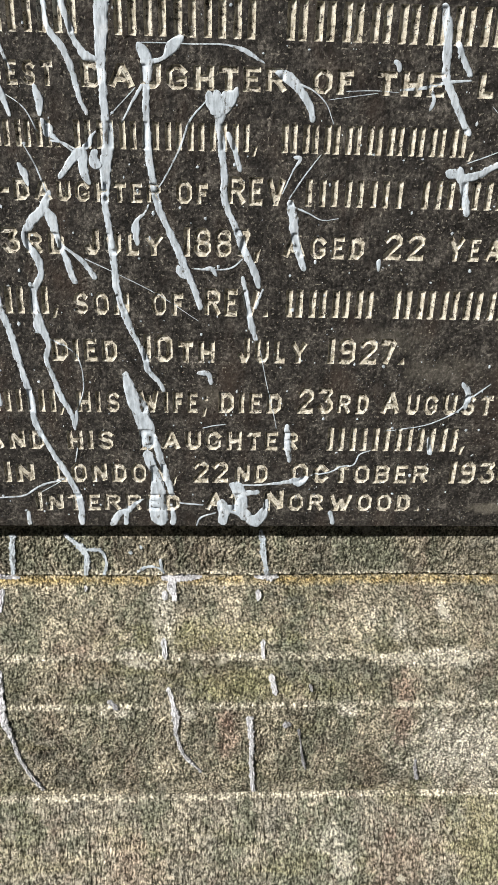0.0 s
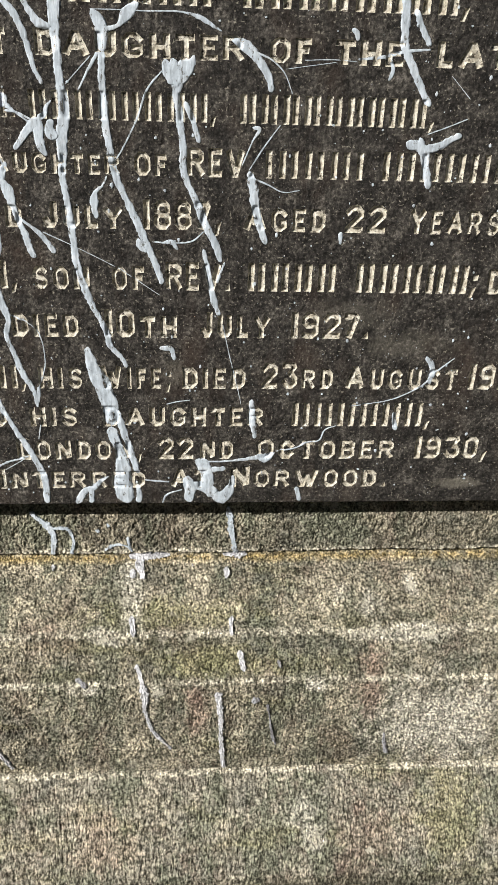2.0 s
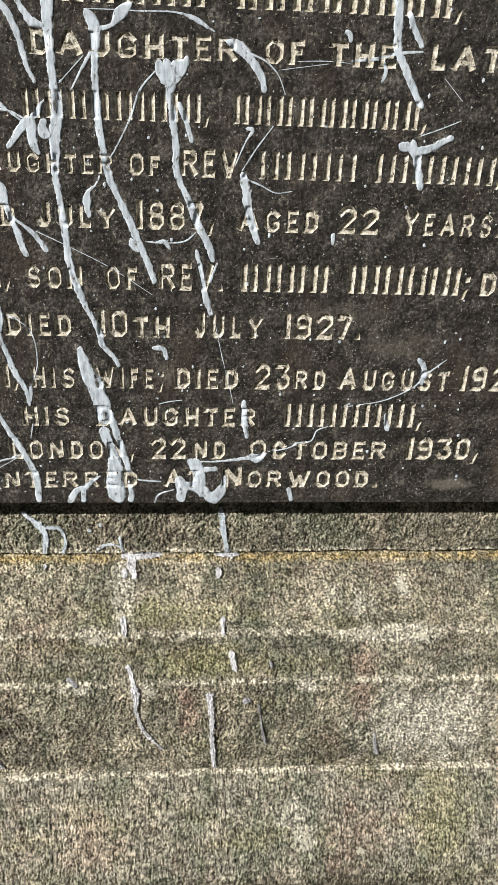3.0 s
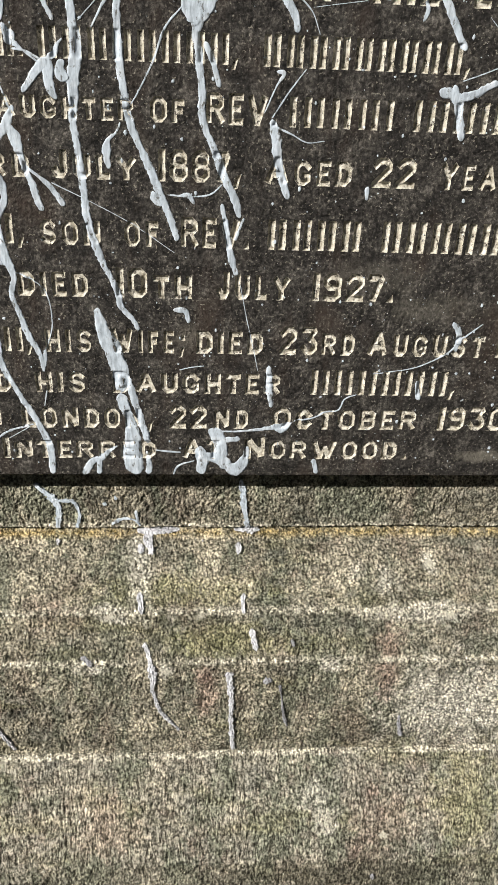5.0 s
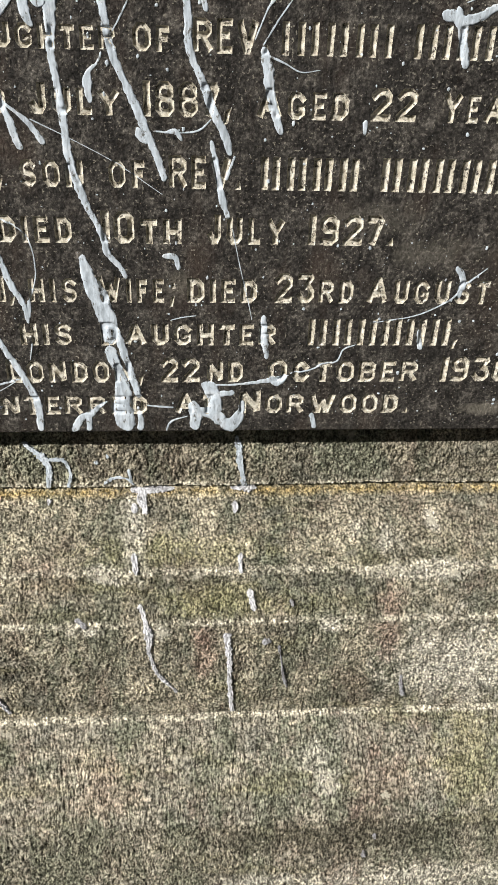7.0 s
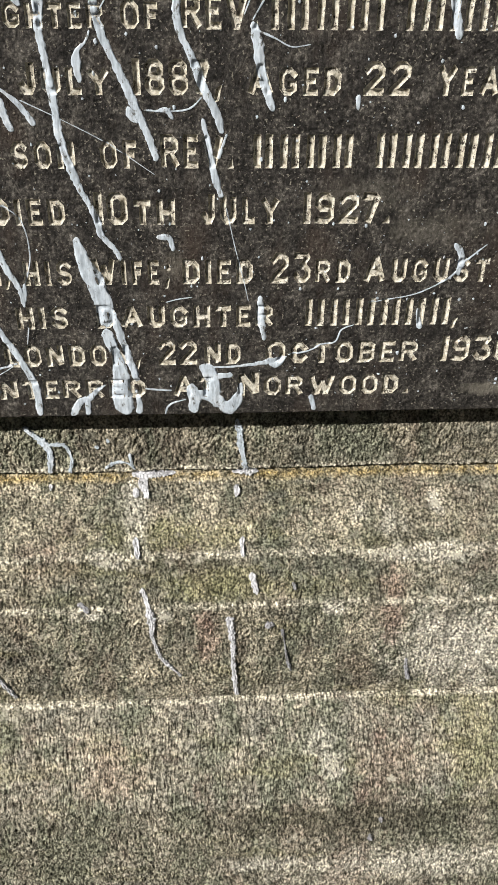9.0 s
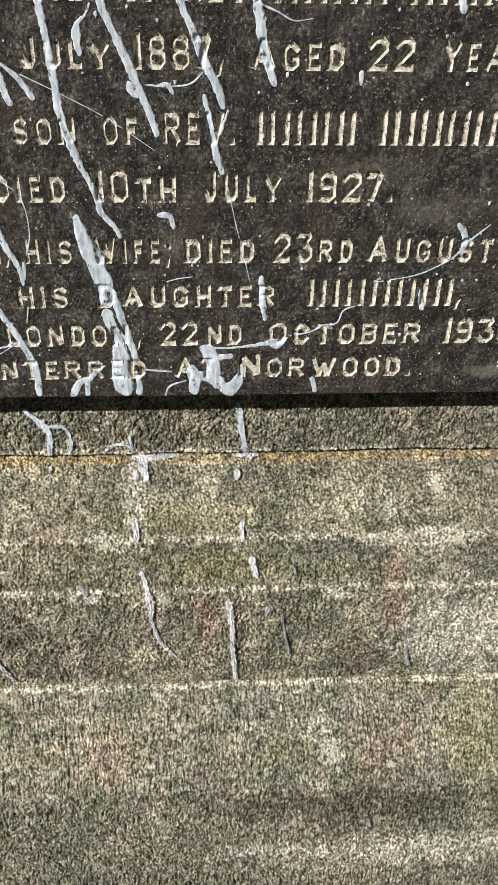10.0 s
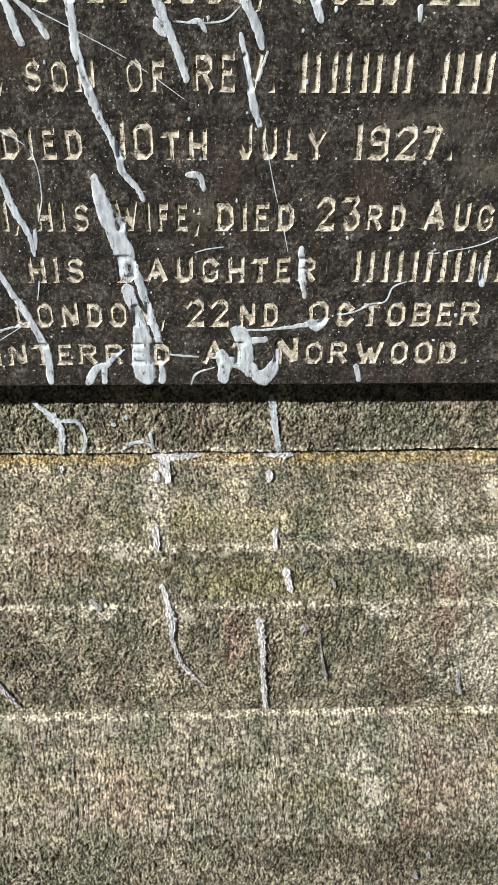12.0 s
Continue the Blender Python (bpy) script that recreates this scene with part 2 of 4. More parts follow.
def child(name, me, parent, label=""):
    ob = new(name, me)
    ob.parent = parent
    return tagged(ob, label)


def box_data(x0, x1, y0, y1, z0, z1):
    v = [(x, y, z) for x in (x0, x1) for y in (y0, y1) for z in (z0, z1)]
    return v, [(0, 1, 3, 2), (4, 6, 7, 5), (0, 4, 5, 1), (2, 3, 7, 6), (0, 2, 6, 4), (1, 5, 7, 3)]


# ---- ground ----
# never in view; its dark colour is chosen to keep bounced light low
gv = [(-400, -400, 0), (400, -400, 0), (400, 400, 0), (-400, 400, 0)]
tagged(new("ground", mesh_from("ground", gv, [(0, 1, 2, 3)], M_GROUND)), "unseen ground sheet round the monument, dark to limit bounced light", "ground", kind="structure")

# ---- the stepped sandstone base ----
X0, X1, Y_BACK = -0.52, 0.60, 0.46
PLINTH = [(0.032, Z_SLAB), (0.031, Z_JOINT + 0.003)]
UPPER = [(0.060, Z_JOINT - 0.0005), (0.034, Z_JOINT - 0.002), (-0.0442, Z_A + 0.002), (-0.0475, Z_A - 0.0002), (-0.0485, Z_A - 0.005),
         (-0.0742, Z_B + 0.003), (-0.0776, Z_B + 0.0004), (-0.0785, Z_B - 0.005), (-0.086, Z_C + 0.002)]
LOWER = [(-0.060, Z_C + 0.0015), (-0.088, Z_C), (-0.0912, Z_C - 0.0014), (-0.122, 0.437), (-0.146, 0.402), (-0.169, Z_D + 0.003), (-0.1708, Z_D - 0.001),
         (-0.172, Z_D - 0.010), (-0.182, 0.300), (-0.188, 0.140), (-0.190, 0.0)]


def relief(x, s, seed, strength=1.0, long=1.0):
    """How far the tooled, weathered face stands out, in metres. long: over 1 draws the tool marks out along the profile."""
    def turned(size, angle, k):
        u, v = x / size, s / (size * 1.15 * long)
        return value_noise(u * math.cos(angle) + v * math.sin(angle) + 500, v * math.cos(angle) - u * math.sin(angle) + 500, k)
    fine = turned(0.0018, 0.5, seed) * 0.0008 + turned(0.0027, -0.7, seed + 5) * 0.0006 + turned(0.0046, 1.0, seed + 1) * 0.0007
    fine = np.where(fine < 0, fine * 1.5, fine * 0.8)
    mid = value_noise(x / 0.011, s / 0.014, seed + 2) * 0.0006 + value_noise(x / 0.028, s / 0.03, seed + 3) * 0.0006
    return strength * (fine + mid) + value_noise(x / 0.11, s / 0.09, seed + 4) * 0.0006


def profile_at(profile, step):
    """Even points along a profile: y, z, the outward normal and the way along it."""
    p = np.array(profile)
    length = np.r_[0, np.cumsum(np.hypot(*np.diff(p, axis=0).T))]
    shown = np.interp(-0.2, -p[:, 1], length)        # under 0.2 m the face is never near
    s = np.r_[np.arange(0, shown, step), np.linspace(shown, length[-1], 2 + int((length[-1] - shown) / 0.008))]
    s = np.unique(np.minimum(s, length[-1]).round(7))
    y, z = np.interp(s, length, p[:, 0]), np.interp(s, length, p[:, 1])
    ty, tz = np.gradient(y, s), np.gradient(z, s)
    k = np.hypot(ty, tz)
    return y, z, tz / k, -ty / k, s


def course(name, profile, mat, seed, label, strength=1.0, long=1.0, break_at=None, wave=0, step=0.00088):
    y, z, ny, nz, s = profile_at(profile, step)
    x = np.r_[np.arange(X0, -0.32, 0.008), np.arange(-0.32, 0.49, step), np.linspace(0.49, X1, 14)]
    gx, gs = np.meshgrid(x, s, indexing="ij")
    d = relief(gx, gs, seed, strength, long)
    if break_at:
        d = np.where(z[None] > break_at, d, relief(gx, gs, seed + 7, strength * 1.3, 1.0))
    d[:, 0] *= 0.3
    vy, vz = y[None] + ny[None] * d, z[None] + nz[None] * d
    if wave:        # the joint runs unevenly: 1 at the profile's start, -1 at its end
        near = np.clip(1 - (gs if wave > 0 else s[-1] - gs) / 0.034, 0, 1)
        vz = vz + near * (value_noise(gx / 0.05, 0 * gx + 5, 71) * 0.0012 + value_noise(gx / 0.017, 0 * gx + 9, 72) * 0.0007)
        if wave < 0:
            vz = vz + near * np.maximum(value_noise(gx / 0.06, 0 * gx + 2, 73), -0.4) * 0.0018
    v = np.stack([gx, vy, vz], -1).reshape(-1, 3)
    m, n = len(x), len(s)
    idx = np.arange(m * n).reshape(m, n)
    quads = np.stack([idx[:-1, :-1], idx[:-1, 1:], idx[1:, 1:], idx[1:, :-1]], -1).reshape(-1, 4)
    ring = np.r_[idx[:, 0], idx[-1, 1:], idx[-2::-1, -1], idx[0, -2:0:-1]]
    back = v[ring].copy()
    back[:, 1] = Y_BACK
    k = len(v) + np.arange(len(ring))
    walls = np.stack([ring, np.roll(ring, -1), np.roll(k, -1), k], -1)
    me = bpy.data.meshes.new(name)
    me.from_pydata(np.r_[v, back].tolist(), [], quads.tolist() + walls.tolist() + [k[::-1].tolist()])
    me.materials.append(mat)
    me.update()
    ob = new(name, me)
    return tagged(ob, label, "stone base")


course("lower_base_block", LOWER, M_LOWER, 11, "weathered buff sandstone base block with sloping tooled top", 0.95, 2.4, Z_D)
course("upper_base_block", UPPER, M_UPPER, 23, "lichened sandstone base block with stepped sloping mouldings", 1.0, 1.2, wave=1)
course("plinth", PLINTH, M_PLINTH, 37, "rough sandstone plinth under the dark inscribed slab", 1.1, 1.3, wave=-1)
mv, mf = box_data(X0 + 0.01, X1 - 0.01, 0.046, Y_BACK - 0.01, Z_JOINT - 0.003, Z_JOINT + 0.006)
tagged(new("mortar_bed", mesh_from("mortar_bed", mv, mf, M_MORTAR)), "thin cracked mortar joint with orange lichen", "mortar joint")

# ---- the inscribed slab ----
headstone = tagged(new("headstone"), "dark weathered headstone slab with incised cream-painted inscription", "headstone")
SX0, SX1, SZ0, SZ1, S_DEEP = -0.42, 0.50, Z_SLAB, 1.80, 0.16
OUTLINES = []          # loops of the cut edge, in x and z, for the holes in the slab's face
GLYPHS = {}
STROKE = 0.265         # a stroke's width by the letter's height
LETTERS = {}


def letter(ch, wide, *lines):
    """The centre lines of a letter in tenths of its width and height; a line that ends in = is closed."""
    LETTERS[ch] = wide, [([tuple(float(k) / 10 for k in p.split(",")) for p in line.rstrip("=").split()], line.endswith("=")) for line in lines]


letter("A", 0.88, "0,0 5,10 10,0", "2,2.6 8,2.6")
letter("B", 0.70, "0,0 0,10 7,10 10,8.6 10,6.6 8,5.3 10,4 10,1.4 7,0=", "0,5.3 8,5.3")
letter("C", 0.70, "10,8 7,10 3,10 0,7.8 0,2.2 3,0 7,0 10,2")
letter("D", 0.72, "0,0 0,10 6.5,10 10,7.8 10,2.2 6.5,0=")
letter("E", 0.62, "10,10 0,10 0,0 10,0", "0,5.2 7.5,5.2")
letter("F", 0.60, "10,10 0,10 0,0", "0,5.2 7.5,5.2")
letter("G", 0.74, "10,8 7,10 3,10 0,7.8 0,2.2 3,0 7,0 10,1.6 10,4 6.6,4")
letter("H", 0.74, "0,0 0,10", "10,0 10,10", "0,5 10,5")
letter("I", 0.27, "5,0 5,10")
letter("J", 0.56, "10,10 10,2 7,0 3,0 0,2")
letter("L", 0.58, "0,10 0,0 10,0")
letter("N", 0.78, "0,0 0,10 10,0 10,10")
letter("O", 0.74, "3,0 7,0 10,2.2 10,7.8 7,10 3,10 0,7.8 0,2.2=")
letter("R", 0.74, "0,0 0,10 7,10 10,8.4 10,6.2 7.5,4.8 0,4.8", "5,4.8 10,0")
letter("S", 0.68, "10,8.6 7.2,10 2.8,10 0,8.4 0,6.6 2,5.5 8,4.5 10,3.4 10,1.6 7.2,0 2.8,0 0,1.4")
letter("T", 0.68, "0,10 10,10", "5,10 5,0")
letter("U", 0.74, "0,10 0,2 3,0 7,0 10,2 10,10")
letter("V", 0.80, "0,10 5,0 10,10")
letter("W", 1.10, "0,10 2.7,0 5,8.5 7.3,0 10,10")
letter("Y", 0.80, "0,10 5,4.8 10,10", "5,4.8 5,0")
letter("0", 0.66, "3,0 7,0 10,1.6 10,8.4 7,10 3,10 0,8.4 0,1.6=")
letter("1", 0.27, "5,0 5,10")
letter("2", 0.70, "0,8.2 2.8,10 7.2,10 10,8.4 10,6.6 0,0.6 0,0 10,0")
letter("3", 0.68, "0,10 10,10 4.5,5.8 7.5,5.6 10,4 10,1.6 7.2,0 2.8,0 0,1.8")
letter("7", 0.64, "0,10 10,10 3.5,0")
letter("8", 0.70, "2.5,5.3 0.4,6.6 0.4,8.6 2.8,10 7.2,10 9.6,8.6 9.6,6.6 7.5,5.3=", "2.5,5.3 0,3.8 0,1.6 2.8,0 7.2,0 10,1.6 10,3.8 7.5,5.3=")
letter("9", 0.70, "1,0.2 2.8,0 7.2,0 10,1.6 10,8.4 7.2,10 2.8,10 0,8.4 0,6.5 2.8,5 9,5")
letter("-", 0.45, "0,5 10,5")
MARKS = {".": [[(0, 0), (0.2, 0), (0.17, 0.2)]], ",": [[(0, -0.14), (0.12, -0.12), (0.22, 0.22), (0.06, 0.16)]],
         ";": [[(0, -0.14), (0.12, -0.12), (0.22, 0.22), (0.06, 0.16)], [(0.08, 0.42), (0.24, 0.42), (0.24, 0.6), (0.08, 0.6)]]}


def union_loops(polys):
    """The outlines of overlapping polygons, with the inside on the left."""
    from mathutils.geometry import delaunay_2d_cdt
    pts, faces = [], []
    for p in polys:
        area = sum(a[0] * b[1] - b[0] * a[1] for a, b in zip(p, p[1:] + p[:1]))
        p = p if area > 0 else p[::-1]
        faces.append(list(range(len(pts), len(pts) + len(p))))
        pts += [Vector(q) for q in p]
    v, _, tris, _, _, origin = delaunay_2d_cdt(pts, [], faces, 0, 1e-6)
    edges = set()
    for t, o in zip(tris, origin):
        if o:
            edges.update(zip(t, t[1:] + t[:1]))
    after = {}
    for a, b in edges:
        if (b, a) not in edges:
            after.setdefault(a, []).append(b)
    loops = []
    while after:
        a = first = next(iter(after))
        loop = []
        while a in after:
            loop.append((v[a][0], v[a][1]))
            b = after[a].pop()
            if not after[a]:
                del after[a]
            a = b
        if len(loop) > 2:
            loops.append(loop)
    return loops


def stroke_polys(line, closed, half):
    """A centre line widened to a stroke: a box for each piece and a wedge at each bend."""
    p = [np.array(q) for q in line]
    n = len(p)
    ways = [(p[(i + 1) % n] - p[i]) / np.linalg.norm(p[(i + 1) % n] - p[i]) for i in range(n if closed else n - 1)]
    out = []
    for i, w in enumerate(ways):
        a, b, side = p[i], p[(i + 1) % n], np.array((-w[1], w[0])) * half
        if not closed and i == 0:
            a = a - w * half
        if not closed and i == len(ways) - 1:
            b = b + w * half
        out.append([tuple(a + side), tuple(a - side), tuple(b - side), tuple(b + side)])
    for i in range(n) if closed else range(1, n - 1):
        u, w = ways[i - 1], ways[i % len(ways)]
        turn = u[0] * w[1] - u[1] * w[0]
        if abs(turn) < 1e-3:
            continue
        s = -1 if turn > 0 else 1
        m, k = np.array((-u[1], u[0])) * half * s, np.array((-w[1], w[0])) * half * s
        tip = (m + k) / max(1e-6, 1 + float(m @ k) / half ** 2)
        wedge = [tuple(p[i]), tuple(p[i] + m)] + ([tuple(p[i] + tip)] if np.linalg.norm(tip) < 1.6 * half else []) + [tuple(p[i] + k)]
        out.append(wedge)
    return out


def cut_shape(loops, deep, step):
    """A cut with sloping sides under the given loops: points (across, up, deep), faces and the edges of its rim."""
    from mathutils.geometry import delaunay_2d_cdt
    pts, faces, rim, floor_pts, floor_edges = [], [], [], [], []
    for loop in loops:
        fine = []
        for a, b in zip(loop, loop[1:] + loop[:1]):
            a, b = np.array(a), np.array(b)
            k = max(1, int(np.linalg.norm(b - a) / step))
            fine += [a + (b - a) * i / k for i in range(k)]
        n = len(fine)
        inner = []
        for i in range(n):
            u, w = fine[i] - fine[i - 1], fine[(i + 1) % n] - fine[i]
            u, w = u / (np.linalg.norm(u) + 1e-12), w / (np.linalg.norm(w) + 1e-12)
            m, k = np.array((-u[1], u[0])), np.array((-w[1], w[0]))
            tip = (m + k) / max(0.45, 1 + float(m @ k))
            inner.append(fine[i] + tip * deep * 0.72)
        base = len(pts)
        pts += [(q[0], q[1], 0) for q in fine] + [(q[0], q[1], deep) for q in inner]
        for i in range(n):
            j = (i + 1) % n
            faces.append([base + i, base + j, base + n + j, base + n + i])
            rim.append((base + i, base + j))
            floor_edges.append((len(floor_pts) + i, len(floor_pts) + j))
        floor_pts += [Vector(q) for q in inner]
    v, _, tris, vo, _, _ = delaunay_2d_cdt(floor_pts, floor_edges, [], 0, 1e-7)
    v = np.array(v)
    seg = np.array([(floor_pts[i], floor_pts[j]) for i, j in floor_edges])
    base = len(pts)
    pts += [(a, b, deep) for a, b in v]
    for t in tris:
        x, y = v[list(t)].mean(0)
        over = (seg[:, 0, 1] > y) != (seg[:, 1, 1] > y)
        c = seg[over]
        at = c[:, 0, 0] + (y - c[:, 0, 1]) / (c[:, 1, 1] - c[:, 0, 1]) * (c[:, 1, 0] - c[:, 0, 0])
        if (at > x).sum() % 2:
            faces.append([base + i for i in t])
    return np.array(pts), faces, rim


def glyph(ch, high):
    """A letter's cut, and the loops of its upper edge, in metres."""
    key = (ch, round(high, 4))
    if key in GLYPHS:
        return GLYPHS[key]
    if ch in MARKS:
        loops = [[(a * high * 1.4, b * high * 1.4) for a, b in loop] for loop in MARKS[ch]]
    else:
        wide, lines = LETTERS[ch]
        s = STROKE * (0.82 if ch in "BRS2389EG0O" else 1.0)
        polys = []
        for line, closed in lines:
            place = [(s / 2 + a * (wide - s), s / 2 + b * (1 - s)) for a, b in line]
            polys += stroke_polys(place, closed, s / 2)
        loops = union_loops(polys)
        low, top = min(q[1] for l in loops for q in l), max(q[1] for l in loops for q in l)
        if ch != "-":
            loops = [[(a, (b - low) / (top - low)) for a, b in l] for l in loops]
        loops = [[(a * high, b * high) for a, b in l] for l in loops]
    GLYPHS[key] = cut_shape(loops, 0.088 * high if ch not in MARKS else 0.06 * high, 0.16 * high)
    return GLYPHS[key]


def bar_cut(width, high):
    """A plain upright bar, cut with sloping sides."""
    w = width / 2
    return cut_shape([[(-w, 0), (w, 0), (w, high), (-w, high)]], 0.088 * high, 0.16 * high)


def inscribe(z, words):
    """One line of the inscription. A word: its letters, its ends in x, the heights of its first letter and of the rest in mm.
    A word '*' is a name and is cut as plain bars: its ends, its height and how many letters long it is."""
    def lay(cut, x, sx, name="letter"):
        pts, fs, rim = cut
        px, pz = x + pts[:, 0] * sx, z + pts[:, 1]
        jx, jz = value_noise(px / 0.0031, pz / 0.0031, 301) * 0.00032, value_noise(px / 0.0031, pz / 0.0031, 302) * 0.00032
        px, pz = px + jx, pz + jz
        deep = pts[:, 2] * (1 + 0.25 * value_noise(px / 0.004, pz / 0.004, 303))
        child(name, mesh_from(name, list(zip(px, deep, pz)), fs, M_LETTER), headstone)
        OUTLINES.extend([((px[i], pz[i]), (px[j], pz[j])) for i, j in rim])

    for text, x0, x1, h1, h2 in words:
        if text[0] == "*":
            high, count = h1 / 1000, int(h2)
            pitch = (x1 - x0 + 0.22 * high) / count
            for k in range(count):
                stroke = 0.235 * high
                left, wide = x0 + k * pitch, pitch - 0.22 * high
                if wide > 1.8 * stroke:
                    lay(bar_cut(stroke, high), left + stroke / 2, 1, "bar")
                    lay(bar_cut(stroke, high), left + wide - stroke / 2, 1, "bar")
                else:
                    lay(bar_cut(stroke, high), left + wide / 2, 1, "bar")
            marks = text[1:]
            for ch in marks:
                lay(glyph(ch, high * 0.8), x1 + 0.1 * high, 1, "punctuation_mark")
            continue
        heights = [h1 / 1000] + [h2 / 1000] * (len(text) - 1)
        if text[0] == "-":
            heights[0] = h2 / 1000
            heights[1] = h1 / 1000
        cuts = [glyph(c, h) for c, h in zip(text, heights)]
        lefts = [c[0][:, 0].min() for c in cuts]
        widths = [np.ptp(c[0][:, 0]) for c in cuts]
        gap = (0.12 if text[0].isdigit() or text == "REV." else 0.22) * h2 / 1000
        scale = (x1 - x0 - gap * (len(text) - 1)) / sum(widths)
        if scale < 0.7:
            gap *= 0.6
            scale = (x1 - x0 - gap * (len(text) - 1)) / sum(widths)
        x = x0
        for cut, left, w in zip(cuts, lefts, widths):
            lay(cut, x - left * scale, scale)
            x += w * scale + gap


inscribe(1.3582, [("*", -0.2410, -0.1150, 31.0, 5), ("*", -0.0820, 0.0440, 31.0, 5), ("*,", 0.0720, 0.2670, 32.0, 8)])
inscribe(1.3151, [("ELDEST", -0.2260, -0.1390, 21.0, 21.0), ("DAUGHTER", -0.1140, 0.0750, 22.0, 21.0), ("OF", 0.0980, 0.1360, 21.0, 21.0), ("THE", 0.1580, 0.2220, 21.0, 21.0), ("LATE", 0.2530, 0.3430, 22.0, 22.0)])
inscribe(1.2623, [("*.", -0.2170, -0.1450, 24.0, 4), ("*,", -0.1240, 0.0410, 25.0, 8), ("*,", 0.0720, 0.2500, 26.0, 9)])
inscribe(1.2129, [("-DAUGHTER", -0.1980, -0.0430, 21.0, 19.0), ("OF", -0.0290, 0.0020, 22.0, 20.0), ("REV.", 0.0220, 0.0870, 27.0, 27.0), ("*", 0.0980, 0.1940, 26.0, 4), ("*,", 0.2140, 0.3340, 27.0, 5)])
inscribe(1.1612, [("23", -0.2260, -0.1850, 26.0, 26.0), ("RD", -0.1790, -0.1410, 22.0, 22.0), ("JULY", -0.1220, -0.0420, 26.0, 22.0), ("1887,", -0.0220, 0.0560, 29.0, 29.0), ("AGED", 0.0780, 0.1610, 26.0, 23.0), ("22", 0.1800, 0.2230, 28.0, 28.0), ("YEARS.", 0.2470, 0.3520, 26.0, 24.0)])
inscribe(1.0986, [("*,", -0.2560, -0.1620, 29.0, 4), ("SON", -0.1370, -0.0790, 24.0, 24.0), ("OF", -0.0560, -0.0230, 25.0, 25.0), ("REV.", -0.0010, 0.0660, 30.0, 30.0), ("*", 0.0840, 0.1760, 30.0, 4), ("*;", 0.1980, 0.3180, 31.0, 5), ("D", 0.3400, 0.3580, 27.0, 27.0)])
inscribe(1.0463, [("DIED", -0.1630, -0.0940, 26.0, 25.0), ("10", -0.0660, -0.0350, 31.0, 31.0), ("TH", -0.0290, 0.0100, 24.0, 24.0), ("JULY", 0.0340, 0.1100, 29.0, 26.0), ("1927.", 0.1330, 0.2180, 30.0, 30.0)])
inscribe(0.9860, [("*,", -0.2560, -0.1640, 27.0, 4), ("HIS", -0.1410, -0.0940, 25.0, 25.0), ("WIFE;", -0.0740, 0.0030, 28.0, 25.0), ("DIED", 0.0150, 0.0850, 26.0, 25.0), ("23", 0.1020, 0.1430, 32.0, 32.0), ("RD", 0.1480, 0.1830, 25.0, 25.0), ("AUGUST", 0.1970, 0.3250, 28.0, 25.0), ("192", 0.3390, 0.3920, 32.0, 32.0)])
inscribe(0.9390, [("AND", -0.2470, -0.1810, 24.0, 24.0), ("HIS", -0.1550, -0.1030, 24.0, 24.0), ("DAUGHTER", -0.0740, 0.1070, 26.0, 24.0), ("*,", 0.1400, 0.2910, 30.0, 6)])
inscribe(0.8957, [("IN", -0.2300, -0.1960, 27.0, 25.0), ("LONDON,", -0.1740, -0.0320, 28.0, 25.0), ("22", -0.0150, 0.0270, 29.0, 29.0), ("ND", 0.0350, 0.0730, 25.0, 25.0), ("OCTOBER", 0.1000, 0.2640, 27.0, 25.0), ("1930,", 0.2890, 0.3770, 30.0, 30.0)])
inscribe(0.8568, [("INTERRED", -0.1980, -0.0300, 26.0, 23.0), ("AT", -0.0000, 0.0430, 26.0, 24.0), ("NORWOOD.", 0.0700, 0.2590, 29.0, 24.0)])


